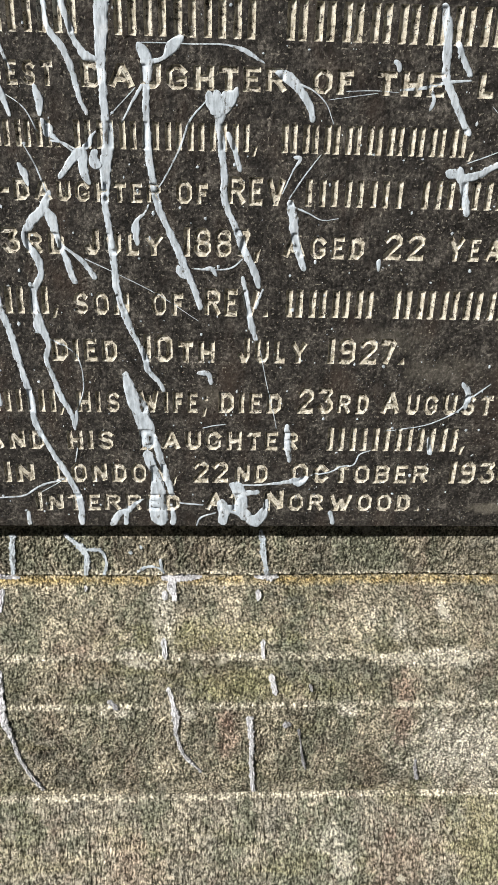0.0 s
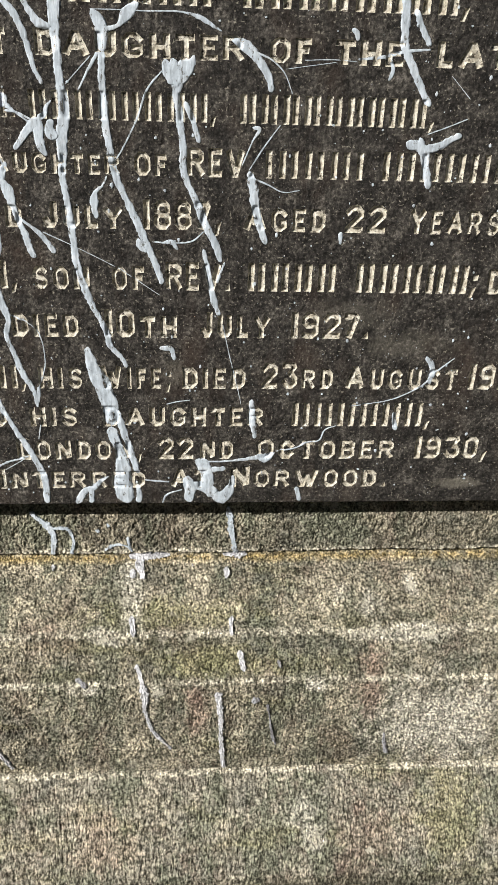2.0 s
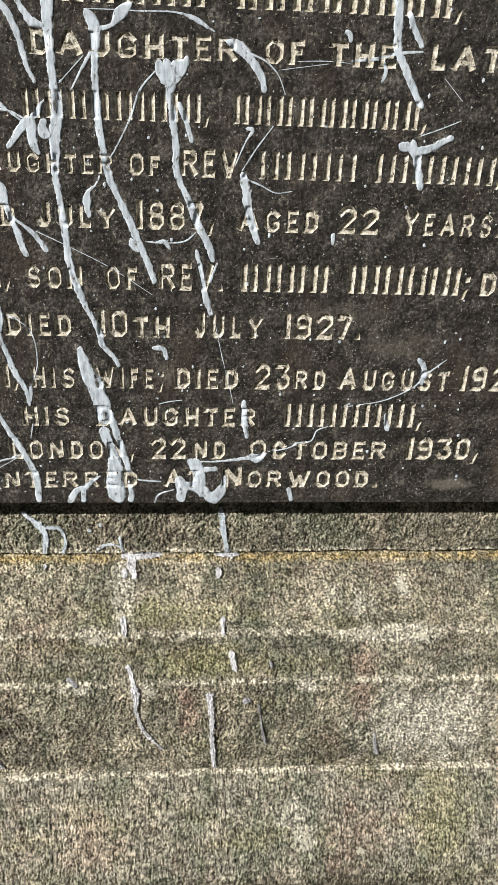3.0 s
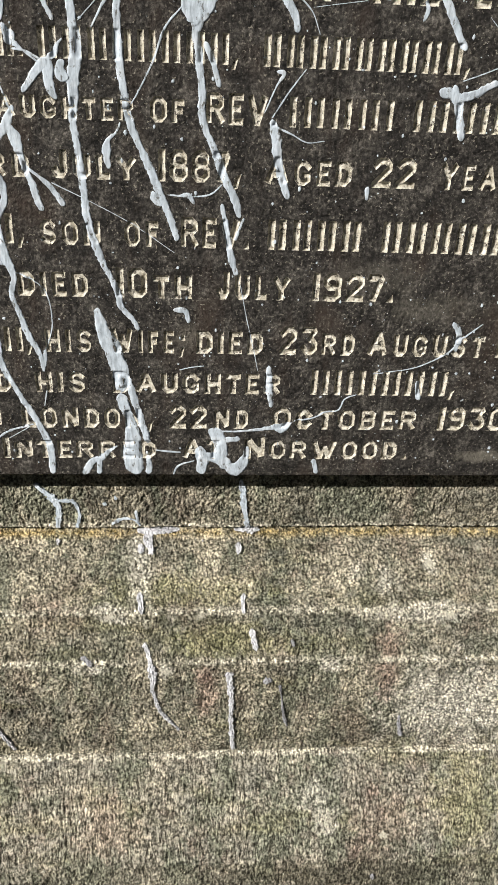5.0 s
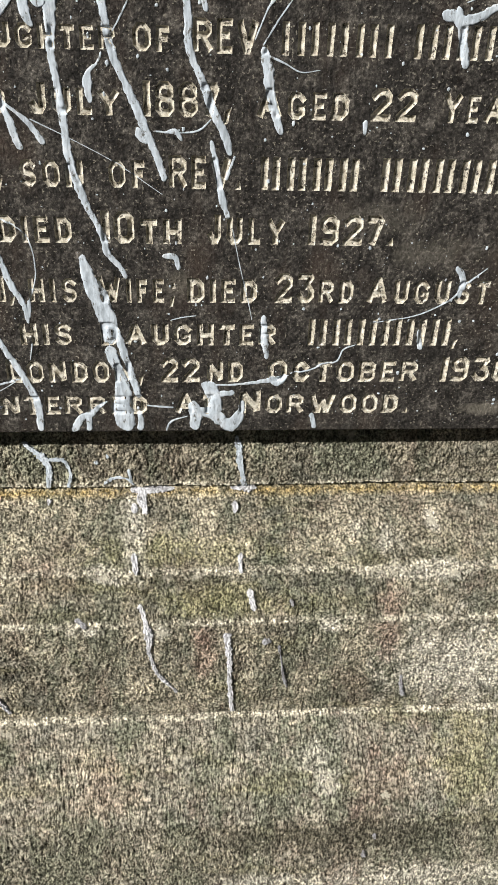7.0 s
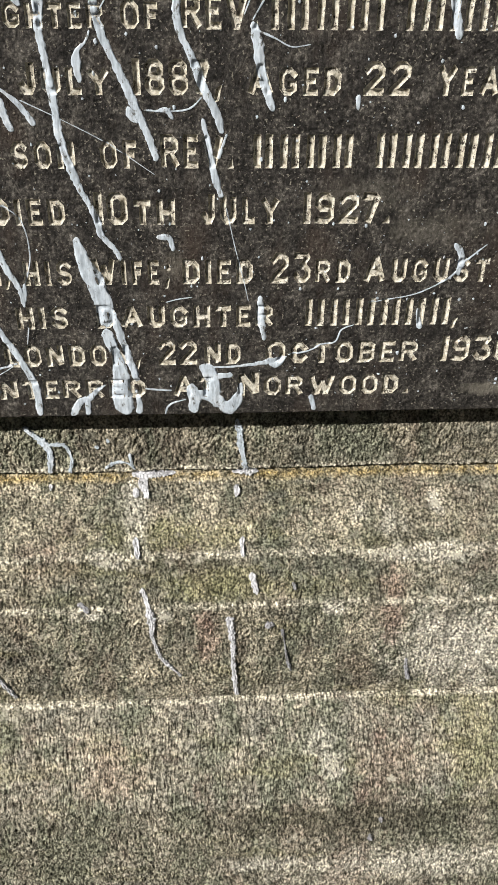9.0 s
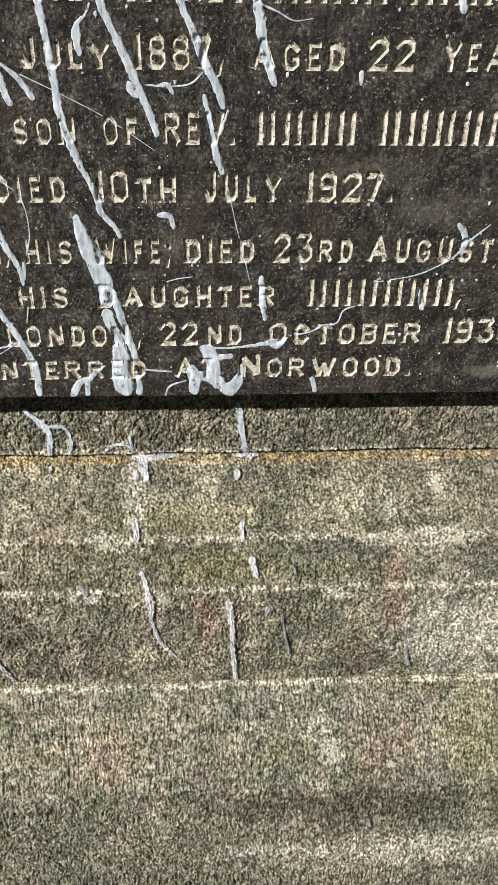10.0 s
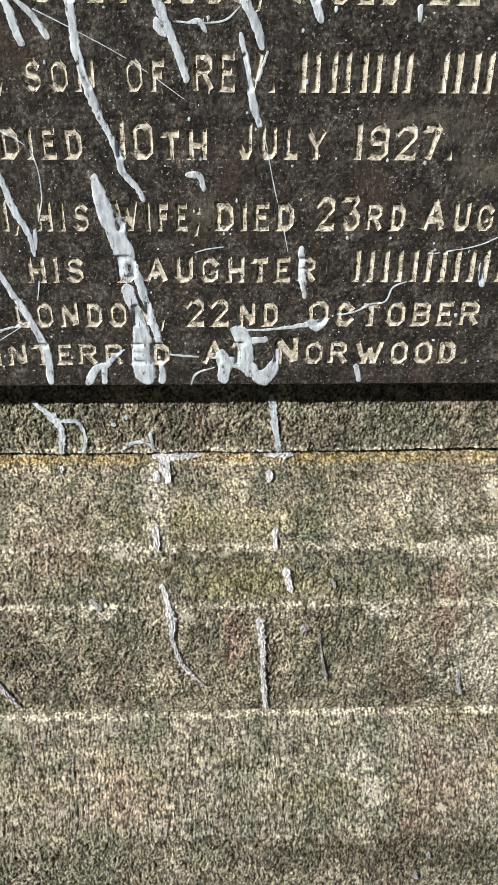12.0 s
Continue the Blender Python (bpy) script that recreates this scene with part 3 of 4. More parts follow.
def slab_mesh():
    """The slab: its face with the letters cut out, a chamfered rim, sides and back."""
    from mathutils.geometry import delaunay_2d_cdt
    c = 0.0015
    corners = [(SX0 + c, SZ0 + c), (SX1 - c, SZ0 + c), (SX1 - c, SZ1 - c), (SX0 + c, SZ1 - c)]
    pts = [Vector(p) for p in corners]
    edges = [(0, 1), (1, 2), (2, 3), (3, 0)]
    for a, b in OUTLINES:
        edges.append((len(pts), len(pts) + 1))
        pts += [Vector(a), Vector(b)]
    v2, _, tris, _, _, _ = delaunay_2d_cdt(pts, edges, [], 0, 1e-7)
    v2, tris = np.array(v2), np.array(tris)
    mid = v2[tris].mean(1)
    seg = np.array(OUTLINES)
    inside = np.zeros(len(mid), bool)
    for k in range(0, len(mid), 2000):
        x, y = mid[k:k + 2000, :1], mid[k:k + 2000, 1:]
        ax, ay, bx, by = seg[:, 0, 0], seg[:, 0, 1], seg[:, 1, 0], seg[:, 1, 1]
        cross = (ay > y) != (by > y)
        with np.errstate(divide="ignore", invalid="ignore"):
            at = ax + (y - ay) / (by - ay) * (bx - ax)
        inside[k:k + 2000] = (cross & (at > x)).sum(1) % 2 == 1
    verts = [(a, 0.0, b) for a, b in v2]
    faces = tris[~inside].tolist()
    k = len(verts)
    rim = [(SX0 + c, 0, SZ0 + c), (SX1 - c, 0, SZ0 + c), (SX1 - c, 0, SZ1 - c), (SX0 + c, 0, SZ1 - c)]
    edge = [(SX0, c, SZ0), (SX1, c, SZ0), (SX1, c, SZ1), (SX0, c, SZ1)]
    back = [(a, S_DEEP, b) for a, _, b in edge]
    verts += rim + edge + back
    for i in range(4):
        j = (i + 1) % 4
        faces += [(k + i, k + 4 + i, k + 4 + j, k + j), (k + 4 + i, k + 8 + i, k + 8 + j, k + 4 + j)]
    faces.append((k + 8, k + 11, k + 10, k + 9))
    return mesh_from("slab", verts, faces, M_SLAB)


child("slab", slab_mesh(), headstone)


# ---- dried paint runs ----
def spline(points, step=0.0011):
    """Even points on a smooth curve through the given ones."""
    p = np.array(points, float)
    t = np.r_[0, np.cumsum(np.hypot(*np.diff(p[:, :2], axis=0).T) + 1e-9)]
    n = max(6, int(t[-1] / step))
    u = np.linspace(0, t[-1], n)
    slope = np.gradient(p, t, axis=0) if len(p) > 2 else np.repeat((p[1:] - p[:1]) / t[-1], 2, 0)
    i = np.clip(np.searchsorted(t, u, "right") - 1, 0, len(t) - 2)
    h = (t[i + 1] - t[i])[:, None]
    f = ((u - t[i])[:, None]) / h
    return ((2 * f**3 - 3 * f**2 + 1) * p[i] + (f**3 - 2 * f**2 + f) * h * slope[i] + (3 * f**2 - 2 * f**3) * p[i + 1] + (f**3 - f**2) * h * slope[i + 1]), u


RUNS = [0]
LOW_P = np.array(PLINTH + UPPER[1:] + LOWER[1:])


SEGMENTS = np.array(OUTLINES)


def cut_depth(x, z):
    """How deep the slab's face is cut at points (x, z)."""
    a, b = SEGMENTS[:, 0], SEGMENTS[:, 1]
    near = (np.minimum(a[:, 1], b[:, 1]) < z.max() + 0.01) & (np.maximum(a[:, 1], b[:, 1]) > z.min() - 0.01)
    a, b = a[near], b[near]
    if not len(a):
        return 0 * x
    ab = b - a
    px, pz = x[:, None] - a[None, :, 0], z[:, None] - a[None, :, 1]
    f = np.clip((px * ab[:, 0] + pz * ab[:, 1]) / ((ab ** 2).sum(1) + 1e-14), 0, 1)
    gap = np.sqrt((px - f * ab[:, 0]) ** 2 + (pz - f * ab[:, 1]) ** 2).min(1)
    with np.errstate(divide="ignore", invalid="ignore"):
        cross = ((a[:, 1] > z[:, None]) != (b[:, 1] > z[:, None])) & (a[:, 0] + (z[:, None] - a[:, 1]) / ab[:, 1] * ab[:, 0] > x[:, None])
    return np.where(cross.sum(1) % 2 == 1, np.minimum(gap * 1.35, 0.0021), 0)


def slab_place(x, z):
    return np.stack([x, cut_depth(x, z), z], -1), np.stack([0 * x, 0 * x - 1, 0 * x], -1)


def base_place(x, z):
    """On the stepped base: the place and the normal at a height."""
    zz, yy = LOW_P[::-1, 1], LOW_P[::-1, 0]
    y = np.interp(z, zz, yy)
    slope = (np.interp(z + 0.004, zz, yy) - np.interp(z - 0.004, zz, yy)) / 0.008
    k = np.hypot(1, slope)
    return np.stack([x, y, z], -1), np.stack([0 * x, -1 / k, slope / k], -1)


def run_mesh(points, place, mat, lift, thick, ragged=1.0, sunk=0.0):
    RUNS[0] += 1
    seed = 100 + RUNS[0] % 60
    p, u = spline([(a, b, w / 1000) for a, b, w in points])
    rough = value_noise(u / (0.012 / ragged), 0 * u + RUNS[0] * 3.3, seed)
    side = value_noise(u / 0.016, 0 * u + RUNS[0] * 1.7 + 50, seed)
    wide = np.maximum(np.where(p[:, 2] < 0.003, 0.75 * p[:, 2], p[:, 2]), 0.0006)
    wild = ragged * np.minimum(1, 0.006 / wide)
    wide = wide * (1 + 0.22 * rough * wild)
    end = np.minimum(u, u[-1] - u) / np.maximum(wide * 0.5, 1e-5)
    wide = wide * np.sqrt(np.clip(end * 1.2, 0.06, 1))
    tx, tz = np.gradient(p[:, 0]), np.gradient(p[:, 1])
    k = np.hypot(tx, tz) + 1e-12
    nx, nz = -tz / k, tx / k
    cx, cz = p[:, 0] + nx * wide * 0.14 * side, p[:, 1] + nz * wide * 0.14 * side
    rows = []
    tall = np.minimum(thick, 0.34 * wide) * (1 + 0.3 * wild * rough)
    for a, h in ((-0.5, -0.5), (-0.48, 0.5), (-0.36, 0.9), (-0.2, 0.85), (0.0, 1.0), (0.2, 0.8), (0.36, 0.95), (0.48, 0.5), (0.5, -0.5)):
        jag = 1 + 0.3 * wild * value_noise(u / 0.0028, 0 * u + RUNS[0] + a * 40, seed + 1)
        crumb = 1.0
        if sunk:
            jag = jag * (1 + 0.35 * value_noise(u / 0.0016, 0 * u + RUNS[0] + a * 70, seed + 2))
            crumb = 1 + 0.75 * value_noise(u / 0.0015, 0 * u + RUNS[0] + a * 90, seed + 3)
        at, nor = place(cx + nx * wide * a * jag, cz + nz * wide * a * jag)
        rows.append(at + nor * (lift + tall * h * crumb - (sunk if h < 0 else 0))[:, None])
    v = np.stack(rows, 1)
    n, m = v.shape[:2]
    i = np.arange(n * m).reshape(n, m)
    faces = np.stack([i[:-1, :-1], i[1:, :-1], i[1:, 1:], i[:-1, 1:]], -1).reshape(-1, 4).tolist()
    faces += [i[0].tolist(), i[-1][::-1].tolist()]
    return mesh_from("paint_run", v.reshape(-1, 3), faces, mat, not sunk)


def run_on_stone(points):
    widest = max(p[2] for p in points)
    label = "thick white dried paint run on the dark inscribed slab" if widest > 5 else "thin white dried paint string across the dark slab"
    tagged(new("paint_run", run_mesh(points, slab_place, M_WHITE, 0.0001, 0.00032, 0.9)), label, "paint run", "paint runs on the slab")


def run_on_base(points, dull=False):
    if points[0][1] > Z_JOINT + 0.004:
        me, label = run_mesh(points, base_place, M_WHITE, 0.0008, 0.0007, 1.3, 0.004), "white dried paint run on the sandstone plinth"
    else:
        # some dull ones stand for pits and a crack, built as raised strips
        me, label = run_mesh(points, base_place, M_DULL if dull else M_GREY, 0.0009, 0.0017, 1.2, 0.004), "dull grey raised mark on the sandstone base" if dull else "pale grey flaking paint run on the sandstone base"
    tagged(new("paint_run", me), label, "paint run", "paint runs on the base")


run_on_stone([(-0.0945, 1.4500, 10.0), (-0.0940, 1.3850, 12.8), (-0.0940, 1.3590, 12.0), (-0.0950, 1.3320, 8.7), (-0.0940, 1.2940, 7.7), (-0.0930, 1.2640, 10.6), (-0.0960, 1.2440, 11.1), (-0.0980, 1.2180, 7.1), (-0.0950, 1.1850, 7.1), (-0.0920, 1.1450, 7.4), (-0.0870, 1.1070, 7.2), (-0.0770, 1.0790, 6.3), (-0.0640, 1.0500, 5.5), (-0.0620, 1.0370, 5.5), (-0.0510, 1.0240, 5.0), (-0.0450, 1.0110, 4.0)])
run_on_stone([(-0.1470, 1.4250, 4.5), (-0.1430, 1.3840, 4.5), (-0.1400, 1.3620, 5.5), (-0.1290, 1.3470, 5.5), (-0.1210, 1.3260, 5.5), (-0.1170, 1.3080, 4.8), (-0.1100, 1.2910, 3.7)])
run_on_stone([(-0.1320, 1.4250, 6.0), (-0.1280, 1.3840, 6.6), (-0.1220, 1.3670, 6.4), (-0.1160, 1.3490, 5.5), (-0.1090, 1.3400, 7.4), (-0.0980, 1.3380, 4.6)])
run_on_stone([(-0.0200, 1.3590, 4.6), (-0.0310, 1.3500, 9.7), (-0.0380, 1.3420, 3.7), (-0.0530, 1.3370, 5.5)])
run_on_stone([(-0.0620, 1.3530, 4.6), (-0.0550, 1.3420, 10.6), (-0.0550, 1.3190, 6.8), (-0.0560, 1.2950, 6.8), (-0.0550, 1.2700, 6.8), (-0.0510, 1.2340, 6.8), (-0.0450, 1.2080, 6.6), (-0.0360, 1.1860, 6.1), (-0.0260, 1.1640, 7.4), (-0.0190, 1.1470, 6.9), (-0.0110, 1.1260, 6.6), (-0.0050, 1.1050, 5.0)])
run_on_stone([(-0.0580, 1.3190, 3.4), (-0.0690, 1.3020, 2.9), (-0.0790, 1.2850, 1.9)])
run_on_stone([(0.0140, 1.3060, 9.0), (0.0135, 1.2970, 11.0), (0.0120, 1.2890, 7.7), (0.0150, 1.2670, 7.7), (0.0180, 1.2360, 6.1), (0.0200, 1.2150, 6.1), (0.0290, 1.1930, 6.9), (0.0390, 1.1680, 7.4), (0.0490, 1.1480, 6.9), (0.0560, 1.1290, 4.8)])
run_on_stone([(0.0200, 1.2800, 4.3), (0.0290, 1.2600, 5.1), (0.0340, 1.2440, 3.9)])
run_on_stone([(0.0630, 1.3320, 2.4), (0.0720, 1.3290, 8.7), (0.0810, 1.3230, 9.7), (0.0920, 1.3110, 6.8), (0.0990, 1.2990, 6.1), (0.1010, 1.2900, 4.8)])
run_on_stone([(0.0860, 1.3230, 2.9), (0.0990, 1.3180, 1.9), (0.1110, 1.3080, 1.4), (0.1210, 1.2890, 1.0)])
run_on_stone([(0.2120, 1.3920, 7.4), (0.2190, 1.3680, 7.7), (0.2200, 1.3450, 7.7), (0.2240, 1.3290, 7.7), (0.2330, 1.3120, 7.1), (0.2440, 1.2950, 6.1), (0.2530, 1.2820, 5.1)])
run_on_stone([(0.2290, 1.3620, 5.5), (0.2370, 1.3460, 5.8), (0.2460, 1.3330, 4.8)])
run_on_stone([(0.0820, 1.2190, 6.1), (0.0860, 1.2030, 8.5), (0.0920, 1.1770, 7.4), (0.0970, 1.1600, 6.9), (0.1020, 1.1480, 5.3)])
run_on_stone([(0.0820, 1.2200, 1.5), (0.0960, 1.2420, 2.0), (0.1110, 1.2620, 1.0)])
run_on_stone([(0.0840, 1.2130, 3.0), (0.1010, 1.2070, 2.1), (0.1160, 1.2000, 1.5), (0.1330, 1.2020, 1.1)])
run_on_stone([(-0.1510, 1.2230, 4.0), (-0.1590, 1.2050, 8.1), (-0.1730, 1.1900, 9.1), (-0.1800, 1.1780, 6.1), (-0.1710, 1.1610, 7.4), (-0.1670, 1.1410, 7.1), (-0.1750, 1.1230, 6.9), (-0.1760, 1.1050, 7.7), (-0.1710, 1.0840, 8.5), (-0.1660, 1.0650, 6.6), (-0.1700, 1.0460, 5.5), (-0.1640, 1.0260, 5.5), (-0.1570, 1.0030, 5.8), (-0.1470, 0.9790, 5.2), (-0.1450, 0.9630, 3.4)])
run_on_stone([(-0.1600, 1.2110, 3.9), (-0.1530, 1.1970, 11.1), (-0.1480, 1.1780, 6.1), (-0.1410, 1.1590, 6.1), (-0.1370, 1.1440, 6.3), (-0.1310, 1.1310, 4.8)])
run_on_stone([(-0.1460, 1.1720, 3.0), (-0.1270, 1.1570, 4.0), (-0.1110, 1.1360, 5.1)])
run_on_stone([(-0.2160, 1.1310, 6.3), (-0.2120, 1.1050, 7.4), (-0.2060, 1.0830, 7.4), (-0.2010, 1.0580, 7.7), (-0.1950, 1.0290, 6.6), (-0.1900, 1.0030, 6.6), (-0.1900, 0.9780, 6.9), (-0.1770, 0.9430, 6.3), (-0.1660, 0.9210, 5.8), (-0.1550, 0.8990, 7.2), (-0.1470, 0.8720, 8.7), (-0.1460, 0.8360, 6.6)])
run_on_stone([(-0.0860, 1.0350, 5.5), (-0.0820, 1.0140, 12.1), (-0.0740, 0.9870, 18.4), (-0.0670, 0.9620, 17.5), (-0.0640, 0.9400, 13.0)])
run_on_stone([(0.0420, 0.8920, 2.5), (0.0780, 0.8940, 3.1), (0.1080, 0.9000, 5.4), (0.1230, 0.9040, 1.8)])
run_on_stone([(0.0380, 1.1420, 4.2), (0.0440, 1.1180, 4.4), (0.0490, 1.0900, 6.6), (0.0550, 1.0710, 5.2)])
run_on_stone([(0.0600, 1.1290, 2.6), (0.0520, 1.1070, 3.2)])
run_on_stone([(-0.0090, 1.0340, 3.4), (0.0020, 1.0330, 6.9), (0.0070, 1.0200, 4.0)])
run_on_stone([(0.0930, 0.9730, 4.8), (0.0950, 0.9450, 6.8), (0.0980, 0.9230, 4.2)])
run_on_stone([(0.2860, 1.0260, 3.4), (0.2930, 1.0180, 7.2), (0.2960, 1.0080, 7.2), (0.2940, 0.9920, 3.0)])
run_on_stone([(0.1510, 0.8570, 5.0), (0.1560, 0.8370, 6.2)])
run_on_stone([(-0.1910, 1.3170, 5.5), (-0.1860, 1.3030, 5.1), (-0.1810, 1.2880, 3.4)])
run_on_stone([(-0.1570, 1.3170, 3.9), (-0.1540, 1.3040, 7.4), (-0.1540, 1.2890, 3.4)])
run_on_stone([(-0.1870, 1.3560, 3.9), (-0.1810, 1.3380, 3.2), (-0.1760, 1.3250, 1.8)])
run_on_stone([(-0.1530, 1.2880, 2.9), (-0.1480, 1.2770, 5.8), (-0.1380, 1.2680, 2.9), (-0.1240, 1.2580, 1.9)])
run_on_stone([(-0.1790, 1.2480, 2.9), (-0.1740, 1.2390, 7.2), (-0.1710, 1.2260, 3.0)])
run_on_stone([(0.1780, 1.1620, 4.4), (0.1780, 1.1490, 3.7)])
run_on_stone([(0.2570, 0.9570, 4.2), (0.2630, 0.9340, 5.6)])
run_on_stone([(-0.0280, 1.1520, 4.0), (-0.0250, 1.1450, 8.5), (-0.0200, 1.1380, 3.2)])
run_on_stone([(-0.0050, 1.1480, 2.1), (0.0060, 1.1490, 4.2), (0.0120, 1.1410, 2.6)])
run_on_stone([(-0.0630, 1.3530, 0.9), (-0.0180, 1.3530, 1.4), (0.0280, 1.3510, 2.8), (0.0430, 1.3450, 3.9), (0.0540, 1.3390, 1.4)])
run_on_stone([(0.0020, 1.3080, 1.4), (-0.0150, 1.2890, 2.4), (-0.0240, 1.2660, 2.0), (-0.0410, 1.2350, 1.9), (-0.0510, 1.2200, 1.5)])
run_on_stone([(-0.1720, 1.2650, 1.4), (-0.1610, 1.2420, 1.9), (-0.1540, 1.2190, 2.5)])
run_on_stone([(0.3190, 1.0250, 1.8), (0.3020, 1.0100, 2.4), (0.2870, 0.9920, 2.4), (0.2620, 0.9770, 1.8), (0.2050, 0.9640, 1.2)])
run_on_stone([(-0.1220, 1.1570, 1.6), (-0.0940, 1.1440, 1.0), (-0.0490, 1.1210, 1.1), (-0.0070, 1.0930, 0.8)])
run_on_stone([(0.0590, 1.0620, 1.1), (0.0660, 1.0290, 1.2), (0.0770, 0.9850, 1.1), (0.0810, 0.9670, 1.1)])
run_on_stone([(-0.1660, 1.0710, 1.7), (-0.1400, 1.0560, 1.7), (-0.1320, 1.0200, 1.7), (-0.1430, 0.9820, 1.1)])
run_on_stone([(-0.2260, 1.0120, 6.6), (-0.2240, 0.9920, 4.4)])
run_on_stone([(-0.2080, 0.8560, 4.8), (-0.2080, 0.8360, 6.0)])
run_on_stone([(-0.2390, 0.8740, 2.4), (-0.2120, 0.8770, 2.4), (-0.1850, 0.8930, 3.0), (-0.1620, 0.8990, 2.4)])
run_on_stone([(0.0750, 1.2240, 1.5), (0.0850, 1.2480, 2.0), (0.0900, 1.2580, 4.0), (0.0840, 1.2590, 2.5)])
run_on_stone([(-0.1880, 1.3100, 0.9), (-0.1690, 1.2970, 1.4), (-0.1570, 1.2750, 1.4)])
run_on_stone([(-0.0140, 1.1490, 1.6), (0.0080, 1.1480, 2.0), (0.0280, 1.1510, 2.0), (0.0380, 1.1600, 1.6)])
run_on_stone([(-0.0030, 0.9670, 1.3), (0.0090, 0.9700, 1.6), (0.0240, 0.9720, 1.3)])
run_on_stone([(-0.1900, 0.8820, 1.0), (-0.1660, 0.8970, 1.0)])
run_on_stone([(-0.0300, 0.8680, 2.4), (-0.0160, 0.8660, 3.0), (-0.0010, 0.8650, 2.4)])
run_on_stone([(-0.0100, 0.8350, 2.1), (-0.0060, 0.8450, 2.6), (0.0140, 0.8540, 2.1)])
run_on_stone([(0.1920, 0.9400, 1.8), (0.1790, 0.9340, 2.2), (0.1740, 0.9210, 2.2), (0.1570, 0.9160, 2.2), (0.1470, 0.9110, 2.2), (0.1240, 0.9060, 1.8)])
run_on_stone([(0.1020, 0.9010, 4.8), (0.1100, 0.8940, 6.0), (0.1210, 0.9030, 4.8)])
run_on_stone([(-0.0890, 1.2920, 1.2), (-0.0650, 1.3160, 1.2)])
run_on_stone([(0.1300, 1.3180, 0.8), (0.1590, 1.3190, 1.0), (0.1800, 1.3180, 0.8)])
run_on_stone([(0.1130, 1.3100, 0.7), (0.1600, 1.3170, 0.7)])
run_on_stone([(0.1800, 1.3200, 2.6), (0.2000, 1.3220, 3.2), (0.2190, 1.3270, 3.2), (0.2470, 1.3300, 2.6)])
run_on_stone([(0.2110, 1.3210, 2.7), (0.2130, 1.3120, 3.4), (0.2100, 1.3030, 2.7)])
run_on_stone([(0.1720, 1.3450, 3.6), (0.1770, 1.3410, 4.5), (0.1780, 1.3350, 3.6)])
run_on_stone([(0.2540, 1.2570, 1.2), (0.2730, 1.2640, 1.5), (0.2920, 1.2720, 1.2)])
run_on_stone([(0.2700, 1.3090, 0.7), (0.2910, 1.2890, 0.7)])
run_on_stone([(-0.1500, 1.2820, 3.6), (-0.1450, 1.2790, 4.5), (-0.1480, 1.2730, 4.5), (-0.1520, 1.2770, 3.6)])
run_on_stone([(-0.1470, 1.2680, 2.1), (-0.1360, 1.2670, 2.6), (-0.1230, 1.2610, 2.1)])
run_on_stone([(-0.1420, 0.9880, 3.0), (-0.1430, 0.9780, 5.0), (-0.1450, 0.9680, 4.0)])
run_on_stone([(-0.1440, 0.9410, 2.0), (-0.1480, 0.9220, 1.4)])
run_on_stone([(-0.1790, 1.1320, 4.0), (-0.1750, 1.1060, 5.0), (-0.1740, 1.0800, 5.0), (-0.1640, 1.0760, 4.0)])
run_on_stone([(0.0020, 1.3150, 6.0), (0.0050, 1.3060, 10.0), (0.0100, 1.2940, 8.0)])
run_on_stone([(0.0090, 1.3160, 7.0), (0.0110, 1.3040, 10.0), (0.0120, 1.2920, 8.0)])
run_on_stone([(0.0170, 1.3150, 7.0), (0.0160, 1.3040, 10.0), (0.0140, 1.2930, 8.0)])
run_on_stone([(0.0230, 1.3160, 6.0), (0.0200, 1.3060, 10.0), (0.0160, 1.2950, 8.0)])
run_on_stone([(0.0290, 1.3190, 4.0), (0.0250, 1.3110, 8.0), (0.0190, 1.3010, 7.0)])
run_on_stone([(0.0290, 0.8940, 5.7), (0.0350, 0.8900, 13.5), (0.0400, 0.8810, 15.3), (0.0430, 0.8660, 15.3), (0.0370, 0.8570, 13.5)])
run_on_stone([(0.0210, 0.8730, 7.7), (0.0210, 0.8620, 13.5), (0.0230, 0.8510, 13.5), (0.0230, 0.8360, 11.6)])
run_on_stone([(0.0230, 0.8600, 13.5), (0.0340, 0.8580, 11.6), (0.0470, 0.8530, 15.3), (0.0550, 0.8440, 15.3)])
run_on_stone([(0.0430, 0.8800, 7.7), (0.0520, 0.8820, 6.8), (0.0650, 0.8830, 5.7)])
run_on_stone([(0.0740, 0.8720, 4.8), (0.0720, 0.8590, 8.7), (0.0680, 0.8480, 15.3), (0.0640, 0.8380, 19.2)])
run_on_stone([(0.0500, 0.8480, 13.5), (0.0600, 0.8420, 16.4), (0.0700, 0.8410, 11.6)])
run_on_stone([(-0.0670, 0.9380, 10.7), (-0.0620, 0.9230, 11.5), (-0.0560, 0.9070, 8.9)])
run_on_stone([(-0.0590, 0.9580, 8.0), (-0.0530, 0.9370, 8.0), (-0.0480, 0.9190, 8.0), (-0.0450, 0.9050, 7.1), (-0.0400, 0.8880, 8.0), (-0.0380, 0.8760, 7.1)])
run_on_stone([(-0.0560, 0.9120, 7.1), (-0.0560, 0.8950, 14.2), (-0.0550, 0.8730, 19.6), (-0.0530, 0.8510, 21.4), (-0.0510, 0.8355, 21.4)])
run_on_stone([(-0.0390, 0.8600, 4.4), (-0.0370, 0.8470, 7.1), (-0.0380, 0.8360, 8.0)])
run_on_stone([(-0.1120, 0.8355, 8.3), (-0.1050, 0.8470, 9.4), (-0.1000, 0.8540, 8.3), (-0.0920, 0.8570, 7.3), (-0.0810, 0.8660, 4.2), (-0.0720, 0.8730, 2.1)])
